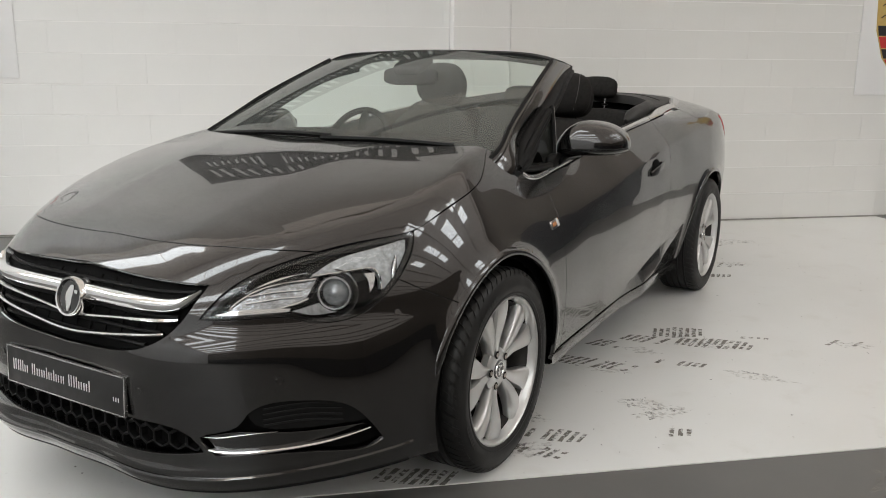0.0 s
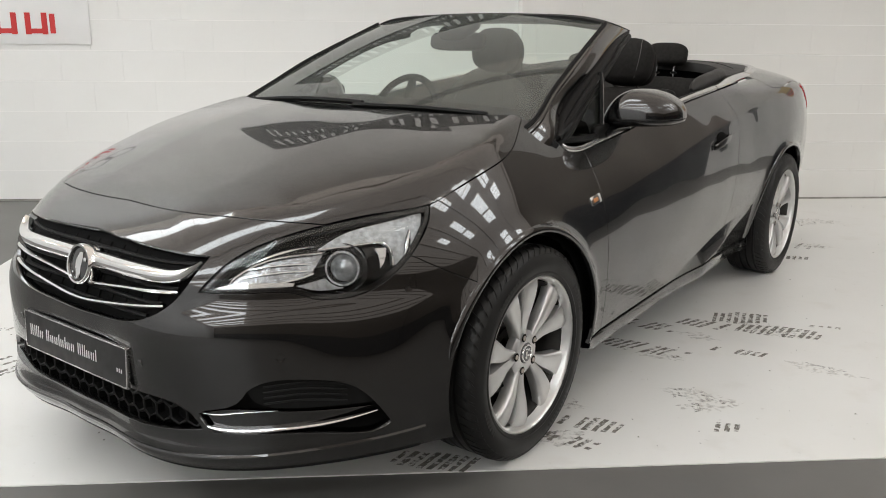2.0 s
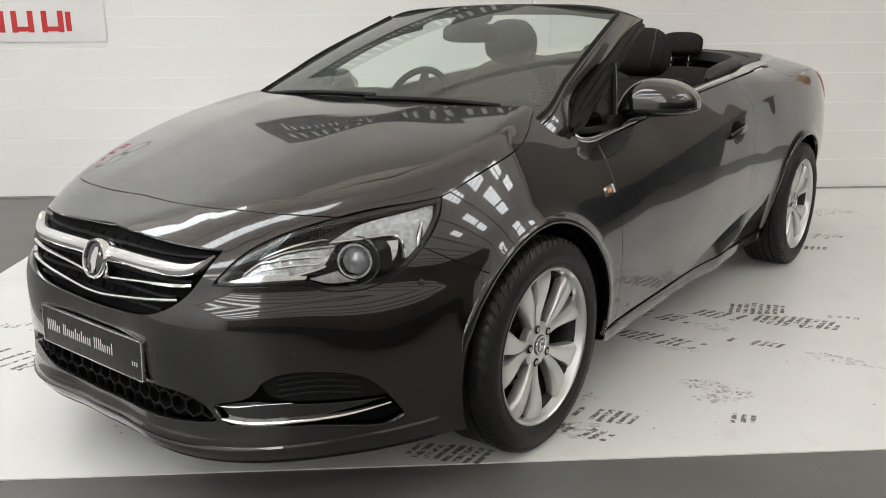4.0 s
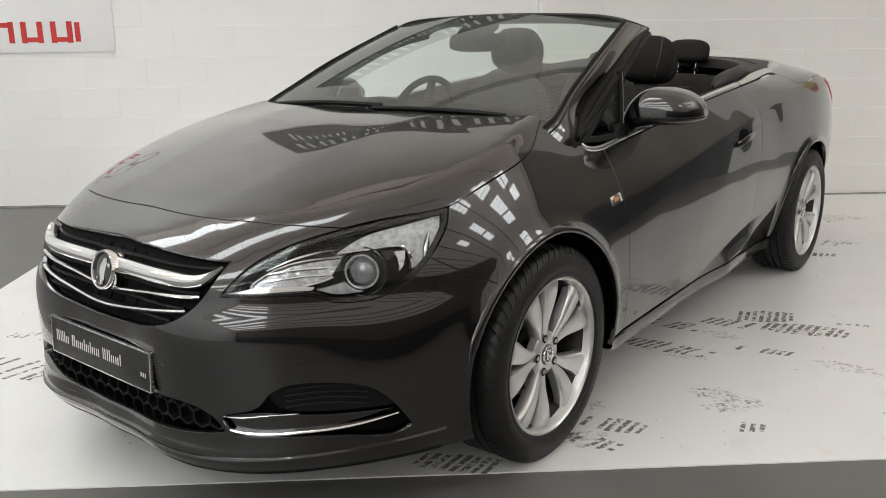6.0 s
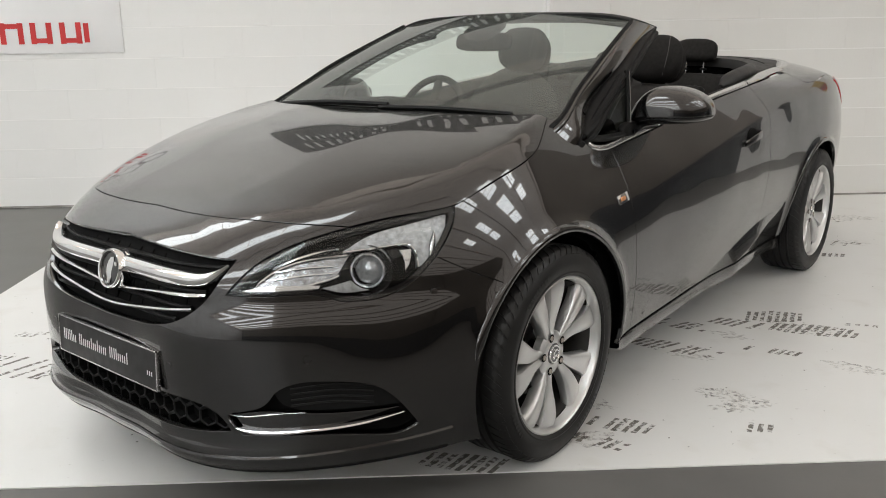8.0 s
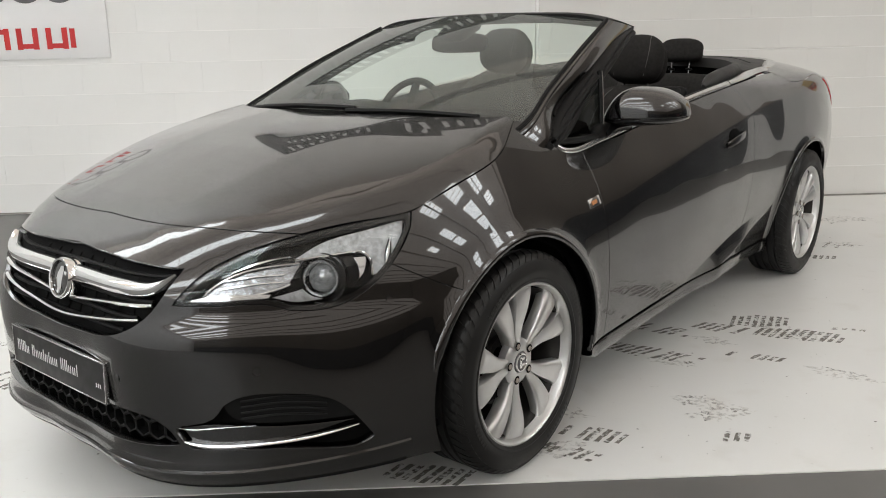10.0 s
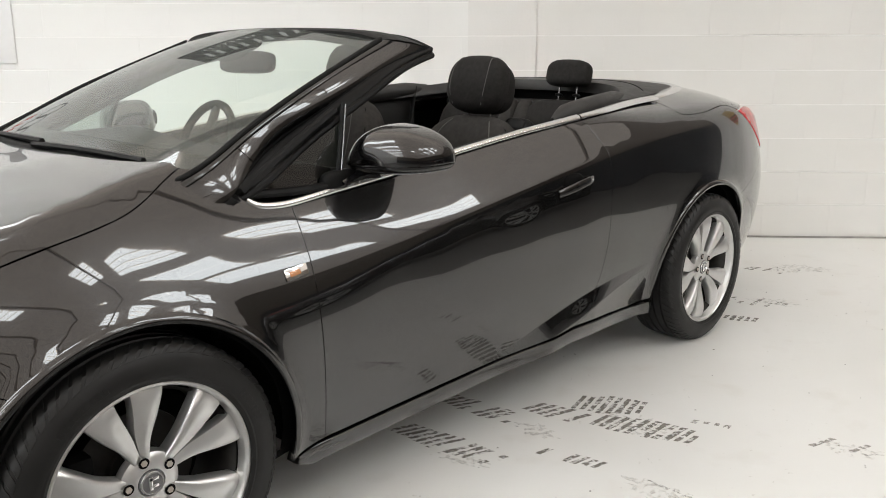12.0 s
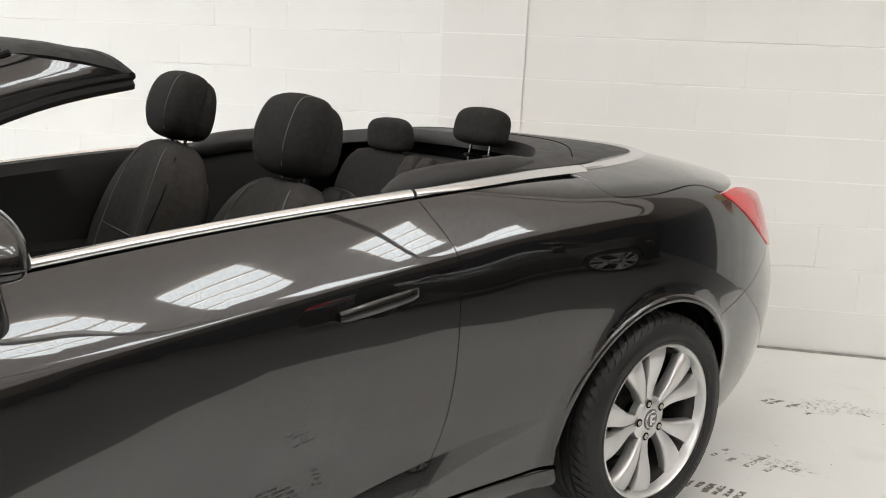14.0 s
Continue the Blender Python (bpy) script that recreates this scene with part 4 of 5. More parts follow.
    ledge = sheet(lambda q, z: on_wrap(q, z, -0.012), chain([(0.435, 0.362), (0.50, 0.372), (0.60, 0.362), (0.82, 0.350)], [(0.82, 0.350), (0.68, 0.325), (0.46, 0.322)], [(0.46, 0.322), (0.435, 0.362)]), cell=0.03)
    for s in (0, 1):
        fl = panel("fog_pocket", car, DARK, mirrored(*pocket) if s else pocket, "black bumper pocket with a chrome blade")
        panel("insert", fl, BLACK_PLASTIC, mirrored(*insert) if s else insert)
        panel("ledge", fl, PAINT, mirrored(*ledge) if s else ledge)
        k = -1 if s else 1
        for z in (0.385, 0.40, 0.415, 0.43):
            part("slat", tube(on_wrap_line([(0.57 * k, z), (0.66 * k, z + 0.004), (0.76 * k, z - 0.012)], -0.011), 0.003, 6), BLACK_PLASTIC, fl)
        part("chrome_blade", ribbon([(0.445 * k, 0.330), (0.475 * k, 0.321), (0.60 * k, 0.318), (0.72 * k, 0.323), (0.83 * k, 0.340)], [0.003, 0.006, 0.0055, 0.005, 0.0025], -0.002, 0.007), CHROME, fl, "chrome blade")
        part("chrome_wedge", ribbon([(0.425 * k, 0.362), (0.46 * k, 0.358), (0.52 * k, 0.364), (0.60 * k, 0.366)], [0.0015, 0.003, 0.002, 0.001], -0.010, 0.003), CHROME, fl, "chrome wedge")
    for q, z in ((0.272, 0.472), (0.609, 0.508), (0.931, 0.640)):
        for s in (1, -1):
            p = on_wrap(q * s, z)
            n = normals(p[None])[0]
            part("parking_sensor", lathe([(-0.004, 0.0115), (0.0008, 0.0115), (0.0005, 0.0095), (0.0015, 0.009), (0.0015, 0)], 20, "y"), PAINT, car, m=Matrix.Translation(p) @ Vector(n).to_track_quat("Y", "Z").to_matrix().to_4x4())
    part("bumper_edge", tube(on_wrap_line([(-0.96, 0.262), (-0.5, 0.248), (0, 0.246), (0.5, 0.248), (0.96, 0.262)], -0.003), 0.0075, 8), PAINT, car, "rolled lower edge of the bumper")
    # the thin lip under the bumper
    part("front_lip", tube(on_wrap_line([(-0.95, 0.205), (-0.5, 0.20), (0, 0.20), (0.5, 0.20), (0.95, 0.205)], -0.012), 0.014, 8), BLACK_PLASTIC, car, "black plastic lip")


front_end()


def headlights():
    bucket = sheet(on_wrap, LAMP, cell=0.03, lift=-0.065, gap=-0.003, depth=0.002)
    wall = sheet(on_wrap, LAMP, [shrunk(LAMP, 0.012)], cell=0.03, lift=-0.006, gap=0.001, hole_depth=0.06, depth=0.06)
    cover = sheet(on_wrap, LAMP, cell=0.025, gap=0.003, depth=0.006)
    day = sheet(on_wrap, chain([(0.492, 0.697), (0.525, 0.728), (0.584, 0.749), (0.715, 0.755)], [(0.715, 0.755), (0.70, 0.73), (0.685, 0.705)], [(0.685, 0.705), (0.64, 0.693), (0.492, 0.697)]), cell=0.015, lift=-0.032, depth=0.02)
    strip = sheet(on_wrap, chain([(0.452, 0.680), (0.484, 0.692), (0.645, 0.687)], [(0.645, 0.687), (0.640, 0.676)], [(0.640, 0.676), (0.452, 0.680)]), cell=0.012, lift=-0.022, depth=0.02)
    brow = sheet(on_wrap, chain([(0.525, 0.736), (0.60, 0.765), (0.69, 0.774)], [(0.69, 0.774), (0.60, 0.757), (0.525, 0.736)]), cell=0.012, lift=-0.018, depth=0.03)
    blink = sheet(on_wrap, chain([(0.70, 0.766), (0.766, 0.799), (0.887, 0.822), (1.008, 0.841)], [(1.008, 0.841), (0.99, 0.786), (0.935, 0.717), (0.90, 0.706)], [(0.90, 0.708), (0.90, 0.745), (0.88, 0.768), (0.84, 0.772), (0.70, 0.766)]), cell=0.012, lift=-0.024, depth=0.03)
    leg = sheet(on_wrap, chain([(0.852, 0.757), (0.885, 0.757)], [(0.885, 0.757), (0.878, 0.72), (0.862, 0.702)], [(0.862, 0.702), (0.862, 0.73), (0.852, 0.757)]), cell=0.012, lift=-0.02, depth=0.02)
    low = sheet(on_wrap, chain([(0.65, 0.677), (0.72, 0.692)], [(0.72, 0.692), (0.74, 0.672), (0.768, 0.660)], [(0.768, 0.660), (0.69, 0.661), (0.65, 0.677)]), cell=0.012, lift=-0.026, depth=0.02)
    for s in (0, 1):
        f = (lambda d: mirrored(*d)) if s else (lambda d: d)
        k = -1 if s else 1
        hl = panel("headlight", car, BLACK_GLOSS, f(bucket), "clear headlight with a round projector and bright reflectors")
        panel("surround", hl, BLACK_GLOSS, f(wall))
        panel("daytime_reflector", hl, REFLECTOR, f(day), "bright daytime-light reflector")
        panel("indicator_reflector", hl, PRISM, f(blink), "ribbed indicator reflector")
        panel("lower_reflector", hl, PRISM, f(low))
        panel("light_strip", hl, CHROME, f(strip))
        panel("brow", hl, CHROME, f(brow))
        panel("indicator_leg", hl, CHROME, f(leg))
        part("indicator_facet", ribbon([(0.935 * k, 0.728), (0.948 * k, 0.765), (0.958 * k, 0.795)], [0.005, 0.010, 0.004], -0.023, 0.006), CHROME, hl)
        part("indicator_edge", tube(on_wrap_line([(0.70 * k, 0.764), (0.84 * k, 0.770), (0.885 * k, 0.765), (0.898 * k, 0.742), (0.899 * k, 0.708)], -0.021), 0.0028, 6), CHROME, hl)
        part("daytime_edge", tube(on_wrap_line([(0.690 * k, 0.708), (0.64 * k, 0.694), (0.492 * k, 0.697), (0.525 * k, 0.728), (0.584 * k, 0.750), (0.712 * k, 0.757)], -0.026), 0.003, 6), CHROME, hl)
        for z in (0.712, 0.730):
            part("fin", tube(on_wrap_line([(0.53 * k, z), (0.60 * k, z + 0.005), (0.675 * k, z + 0.003)], -0.026), 0.002, 5), CHROME, hl)
        p = np.array([0.652 * k, -0.576, 0.7005])
        n = np.array([0.50 * k, -0.84, 0.16])
        m = Matrix.Translation(p) @ Vector(n).to_track_quat("Y", "Z").to_matrix().to_4x4()
        part("projector_bezel", lathe([(-0.03, 0.066), (-0.006, 0.062), (0.0, 0.055), (-0.008, 0.051)], 40, "y"), BLACK_GLOSS, hl, m=m)
        part("bezel_ring", lathe([(-0.006, 0.067), (0.001, 0.0665), (0.003, 0.0645), (0.001, 0.0625), (-0.006, 0.062)], 40, "y"), CHROME, hl, "thin chrome ring", m)
        part("projector_ring", lathe([(-0.03, 0.051), (0.0, 0.050), (0.008, 0.046), (0.008, 0.041), (-0.006, 0.037)], 40, "y"), SATIN, hl, "chrome projector ring", m)
        part("projector_lens", lathe([(-0.012, 0.037), (0.0, 0.033), (0.008, 0.022), (0.012, 0.01), (0.0125, 0.0)], 32, "y"), PROJECTOR, hl, "dark glass projector lens", m)
        panel("lens_cover", hl, LENS, f(cover), "clear plastic lens")


headlights()

for k in (1, -1):
    for q, a0, a1 in ((Q0, -8, 165), (QR, 188, -6)):
        pts = [(k * u, z) for u, z in arch(q, a0, a1, ARCH + 0.011, 25)]
        part("arch_lip", ribbon(pts, [0.004] + [0.0125] * 23 + [0.004], -0.0015, 0.0045), PAINT, car, "rolled painted lip of the wheel arch")


# windscreen and its frame
GLASS_EDGE = [(0.712, 0.195, 0.998), (0.716, 0.268, 1.028), (0.690, 0.400, 1.094), (0.668, 0.55, 1.168), (0.640, 0.72, 1.240), (0.596, 0.985, 1.345)]
PAINT_EDGE = [(0.764, 0.280, 0.925), (0.757, 0.345, 0.972), (0.704, 0.46, 1.040), (0.676, 0.70, 1.155), (0.632, 0.98, 1.270), (0.590, 1.205, 1.320)]
DOOR_EDGE = [(0.700, 0.32, 0.930), (0.756, 0.36, 0.958), (0.732, 0.56, 1.064), (0.694, 0.80, 1.174), (0.644, 1.02, 1.264), (0.592, 1.205, 1.308)]
HEAD_FRONT = [(0.596, 0.985, 1.345), (0.52, 0.965, 1.364), (0.3, 0.94, 1.380), (0, 0.93, 1.386)]
HEAD_BACK = [(0.590, 1.205, 1.318), (0.50, 1.190, 1.350), (0.3, 1.165, 1.368), (0, 1.155, 1.374)]


def frame_strip(a, b, lift, thick, n=28):
    """A rounded hollow rail between two lines."""
    a, b = smooth_line(a, 0.01), smooth_line(b, 0.01)
    pick = lambda l, i: l[min(int(round(i / n * (len(l) - 1))), len(l) - 1)]
    rows = []
    for i in range(n + 1):
        p, q = pick(a, i), pick(b, i)
        d = q - p
        t = pick(a, min(i + 1, n)) - pick(a, max(i - 1, 0))
        up = np.cross(d, t)
        up /= max(np.linalg.norm(up), 1e-9)
        if up[2] < 0:
            up = -up
        rows.append([p + d * c + up * (h * lift) for c, h in ((0, -1), (0.0, 0), (0.08, 0.55), (0.3, 1), (0.6, 1.05), (0.88, 0.6), (1, 0), (1.0, -1))] + [p + d * 0.9 - up * thick, p + d * 0.12 - up * thick])
    return loft(rows, close=True, cap=True)


def mirror_points(pts):
    return [(-x, y, z) for x, y, z in pts]


def windscreen():
    fr = empty("windscreen_frame")
    fr.parent = car
    tagged(fr, "dark grey painted windscreen frame with black seals")
    for pts_a, pts_b, pts_c in ((GLASS_EDGE, PAINT_EDGE, DOOR_EDGE), (mirror_points(GLASS_EDGE), mirror_points(PAINT_EDGE), mirror_points(DOOR_EDGE))):
        part("pillar", frame_strip(pts_a, pts_b, 0.009, 0.02), PAINT, fr)
        part("door_seal", frame_strip(pts_b, pts_c, 0.005, 0.02), BLACK_PLASTIC, fr, "wide black rubber door seal")
        a, b = smooth_line(pts_a, 0.01), smooth_line(pts_b, 0.01)
        b = b[np.round(np.linspace(0, len(b) - 1, len(a))).astype(int)]
        part("glass_edge_print", frame_strip(a, a + (b - a) * 0.30, 0.0095, 0.004), BLACK_GLOSS, fr, "black printed border at the glass edge")
        i, j = int(len(a) * 0.26), int(len(a) * 0.22)
        seam = [a[i] * (1 - c) + b[j] * c + np.array([0.003, -0.003, 0.0085]) for c in (0.25, 0.5, 0.75, 0.97)]
        part("pillar_seam", tube(seam, 0.0022, 6), DARK, fr)
        part("seal", tube(np.array(smooth_line(pts_c, 0.03)) + (0, 0.006, -0.010), 0.011, 8), BLACK_PLASTIC, fr, "black rubber seal")
        part("glass_trim", tube(np.array(smooth_line(pts_a, 0.03)) + (0, -0.002, 0.004), 0.007, 8), BLACK_PLASTIC, fr)
    head_a = HEAD_FRONT + mirror_points(HEAD_FRONT)[::-1][1:]
    head_b = HEAD_BACK + mirror_points(HEAD_BACK)[::-1][1:]
    part("header_rail", frame_strip(head_a, head_b, 0.010, 0.025, 40), BLACK_PLASTIC, fr, "black plastic header rail")
    part("header_seal", tube(np.array(smooth_line(head_b, 0.04)) + (0, 0.006, -0.004), 0.010, 8), BLACK_PLASTIC, fr)
    for x in (0.28, -0.28):
        part("roof_latch", box((0.20, 0.05, 0.010), (x, 1.075, 1.368), 0.003), DARK, fr)
    # glass: bowed between the pillars
    base = lambda c: np.array([0.716 * c, 0.262 - 0.12 * (1 - c * c), 1.024 + 0.024 * (1 - c * c)])
    top = lambda c: np.array([0.598 * c, 0.985 - 0.055 * (1 - c * c), 1.344 + 0.044 * (1 - c * c)])
    rows = []
    for i in range(13):
        k = i / 12
        rows.append([base(c) * (1 - k) + top(c) * k + np.array([0, -0.35, 0.9]) * 0.030 * 4 * k * (1 - k) * (1 - 0.55 * c * c) for c in np.linspace(-1, 1, 25)])
    part("windscreen", loft(rows), SCREEN, fr, "clear laminated windscreen")
    # black printed border, cowl and wipers
    part("glass_border", loft([[np.array(p) + (0, 0.004, -0.004) for p in r] for r in rows[:2]]), BLACK_GLOSS, fr)
    part("top_border", loft([[np.array(p) + (0, 0.004, -0.004) for p in r] for r in rows[-2:]]), BLACK_GLOSS, fr)
    cowl = [[base(c) + np.array([0, dy, dz]) for c in np.linspace(-1, 1, 25)] for dy, dz in ((-0.095, -0.024), (-0.03, -0.006), (0.016, -0.006), (0.06, -0.03))]
    part("cowl", loft(cowl), BLACK_PLASTIC, car, "black plastic cowl")
    for pts in ([(-0.60, 0.20, 1.035), (-0.2, 0.125, 1.062), (0.08, 0.13, 1.062)], [(0.05, 0.115, 1.052), (0.3, 0.14, 1.056), (0.58, 0.19, 1.045)]):
        wp = part("wiper", tube(smooth_line(pts, 0.03), 0.009, 6), BLACK_PLASTIC, car, "black wiper arm and blade")
        part("blade", tube(np.array(smooth_line(pts, 0.03)) + (0, 0.012, -0.008), 0.005, 6), RUBBER, wp)
    # mirror on the glass
    mi = part("interior_mirror", cushion((0.26, 0.04, 0.08), 4, 8), BLACK_PLASTIC, car, "black interior mirror", pose(-0.09, 0.94, 1.272, -10, 0, 14))
    part("mirror_glass", box((0.215, 0.002, 0.052), (0, 0.0185, 0), 0.0005), CHROME, mi)
    part("stem", tube([(0, -0.02, 0.02), (0.0, -0.06, 0.06), (0.0, -0.07, 0.085)], 0.011, 8), BLACK_PLASTIC, mi)
    part("sensor_pod", cushion((0.15, 0.16, 0.05), 4, 8), BLACK_PLASTIC, car, "black sensor pod at the top of the windscreen", pose(-0.02, 0.855, 1.325, 24))


windscreen()


def door_details():
    for s in (1, -1):
        o = door_panels[0 if s == 1 else 1]
        S = Matrix.Diagonal((s, 1, 1, 1))
        # handle
        hp = on_wrap(np.array([3.072]), np.array([0.838]))[0]
        hn = normals(hp[None])[0]
        pocket = cushion((0.03, 0.135, 0.095), 2.4, 10)
        # The recess is coloured near-black in place of its shade.
        part("handle_recess", pocket, DARK, o, "dark recess behind the handle", S @ Matrix.Translation(hp - 0.009 * hn))
        pts = on_wrap_line([(2.968, 0.821), (3.03, 0.831), (3.10, 0.842), (3.178, 0.853)], 0.0)
        nn = normals(pts)
        h = np.sin(np.linspace(0, math.pi, len(pts)))[:, None] ** 0.5
        rows = []
        for i, p in enumerate(pts):
            up = np.array([0, 0, 1]) - nn[i][2] * nn[i]
            r = 0.012 + 0.004 * h[i, 0]
            flat = ((0.0, -0.8), (0.55, -1.0), (0.85, -0.88), (1.0, -0.55), (1.04, 0.0), (1.0, 0.55), (0.85, 0.88), (0.55, 1.0), (0.0, 0.8))
            rows.append([p + nn[i] * (0.001 + 0.012 * h[i, 0] + 0.009 * c) + up * r * d for c, d in flat])
        part("door_handle", loft(rows, close=True, cap=True), PAINT, o, "painted pull handle", S)
        # belt chrome in two lengths with a small gap at the door's end
        for pts in ([(1.782, 0.945), (1.80, 0.932), (1.82, 0.926), (1.87, 0.921), (1.99, 0.930), (2.26, 0.958), (2.585, 1.0), (2.98, 1.045), (3.228, 1.068)], [(3.238, 1.069), (3.5, 1.088), (3.72, 1.100), (3.90, 1.109)]):
            b = ribbon(pts, [0.0088 if pts[0][0] < 3 else 0.0070] * len(pts), 0.001, 0.006)
            bmesh.ops.scale(b, vec=(s, 1, 1), verts=b.verts[:])
            part("chrome_strip", b, SATIN, o if pts[0][0] < 3 else car, "bright chrome waistline strip")
        # indicator badge
        bp = on_wrap(np.array([1.852]), np.array([0.757]))[0]
        bn = normals(bp[None])[0]
        turn = Vector(bn * (s, 1, 1)).to_track_quat("Y", "Z").to_matrix().to_4x4()
        bd = part("side_indicator", box((0.074, 0.008, 0.032), (0, 0, 0), 0.003), CHROME, car, "small chrome and amber side indicator", Matrix.Translation((bp[0] * s, bp[1], bp[2])) @ turn @ pose(0, 0, 0, 0, 6 * s, 0))
        part("amber_lens", box((0.034, 0.004, 0.014), (0.006, 0.0045, 0), 0.002), AMBER, bd)
        # fixed quarter window
        tri = [(0.748, 0.375, 0.962), (0.752, 0.675, 0.955), (0.700, 0.735, 1.165)]
        tri = [(x * s, y, z) for x, y, z in tri]
        qw = part("quarter_window", loft([[tri[0], tri[0]], [tri[1], tri[2]]]), SIDE_GLASS, car, "small fixed quarter window")
        bar = [(0.757 * s, 0.668, 0.945), (0.735 * s, 0.70, 1.05), (0.705 * s, 0.738, 1.165)]
        part("window_frame", tube(smooth_line([(0.752 * s, 0.36, 0.962), (0.735 * s, 0.52, 1.055), (0.712 * s, 0.70, 1.150)], 0.03), 0.014, 8), BLACK_PLASTIC, qw)
        part("window_foot", tube(smooth_line([(0.756 * s, 0.385, 0.955), (0.762 * s, 0.52, 0.948), (0.760 * s, 0.68, 0.952)], 0.03), 0.012, 8), BLACK_PLASTIC, qw)
        part("window_bar", tube(smooth_line(bar, 0.03), 0.012, 6, 0.7), BLACK_PLASTIC, qw)
        part("bar_chrome", tube(np.array(smooth_line(bar, 0.03)) + (0.010 * s, 0.002, 0), 0.0028, 6), BUCKET, qw)
        # door mirror
        def shell(x, y, z):
            """High by the inner end and falling to the outer tip, round in front, flat behind and at the seam."""
            f = min(max((x + 0.35) / 1.35, 0), 1)
            h = 1 - 0.30 * f * f
            x = x - 0.34 * min(x, 0) * max(z, 0)
            return x, (y * 0.5 if y > 0 else y * (1 - 0.12 * f)) + 0.16 * x * abs(x), (z * h if z > 0 else 0.02 * z)
        def under(x, y, z):
            x, y, _ = shell(x, y, 0.0)
            return x * 0.985, y * 0.97, 0.02 * z if z > 0 else max(z, -0.86) * 0.24
        mm = Matrix.Translation((0.846 * s, 0.850, 1.003)) @ pose(0, 0, 0, 0, -2 * s, 6 * s) @ S
        mr = part("door_mirror", cushion((0.286, 0.290, 0.220), 3.0, 20, shell), PAINT, car, "dark grey door mirror shell", mm)
        part("mirror_base", cushion((0.288, 0.290, 0.222), 2.6, 14, under), BLACK_GLOSS, mr, "glossy black lower cover", pose(0, 0, -0.003))
        part("mirror_glass", cushion((0.15, 0.006, 0.07), 3, 8), CHROME, mr, "mirror glass", pose(-0.01, 0.066, 0.034))
        arm = np.array(smooth_line([(-0.118, -0.165, -0.052), (-0.105, -0.10, -0.035), (-0.05, -0.05, -0.026)], 0.02))
        part("mirror_arm", tube(arm, 0.017, 10, 2.2), BLACK_GLOSS, mr)
        part("mirror_foot", cushion((0.045, 0.16, 0.075), 3, 8), BLACK_PLASTIC, mr, m=pose(-0.115, -0.150, -0.048))


door_details()


# rear deck
def deck():
    cover = sheet(on_top, both_ways(np.concatenate([smooth_line([(0, 2.54), (0.3, 2.53), (0.47, 2.50), (0.57, 2.40)]), smooth_line([(0.57, 2.40), (0.655, 2.12), (0.668, 2.30), (0.648, 2.55), (0.59, 2.80), (0.49, 2.93), (0.3, 3.00), (0, 3.02)])[1:]])), cell=0.04, gap=0.0, depth=0.05)
    cv = panel("roof_cover", car, COVER, cover, "dark grey grained cover over the folded roof")
    seams = [(0.60, 2.54), (0.45, 2.66), (0.3, 2.70), (-0.3, 2.70), (-0.45, 2.66), (-0.60, 2.54)]
    ln = smooth_line(seams, 0.02)
    part("cover_seam", tube(on_top(ln[:, 0], ln[:, 1], 0.0005), 0.002, 6), DARK, cv)
    ring = [(0.689, 2.488), (0.668, 2.64), (0.606, 2.83), (0.495, 2.96), (0.3, 3.028), (0, 3.048), (-0.3, 3.028), (-0.495, 2.96), (-0.606, 2.83), (-0.668, 2.64), (-0.689, 2.488)]
    ln = smooth_line(ring, 0.02)
    p = on_top(ln[:, 0], ln[:, 1])
    n = normals(p)
    t = np.gradient(p, axis=0)
    side = np.cross(t, n)
    side /= np.linalg.norm(side, axis=1, keepdims=True)
    w = 0.012 + 0.016 * np.sin(np.linspace(0, math.pi, len(p)))[:, None] ** 0.6
    part("deck_strip", loft([p - side * w, p - side * w * 0.7 + n * 0.006, p + n * 0.008, p + side * w * 0.7 + n * 0.006, p + side * w]), SATIN, car, "satin silver strip round the rear deck")


deck()


# cabin
def back_shape(x, y, z):
    """Waisted towards the top, with side bolsters and a hollow middle."""
    w = 1 - 0.18 * max(z, 0) ** 2.4 - 0.05 * max(-z, 0)
    side = abs(x) ** 3 * (1 - max(z, 0) * 0.75)
    hollow = 0.30 * math.exp(-((x / 0.45) ** 2)) * (1 - z * z * 0.6)
    return x * w, y - (0.62 * side - hollow) * (1 if y < 0 else 0.0) * min(1, -y * 3 if y < 0 else 0), z


def head_shape(x, y, z):
    """Rounded pad, thicker in front, drawn in behind."""
    return x * (1 - 0.13 * max(y, 0) - 0.05 * z * z), y * (1 - 0.14 * max(z, 0)) - 0.10 * x * x + 0.08 * z, z + 0.06 * max(-y, 0)


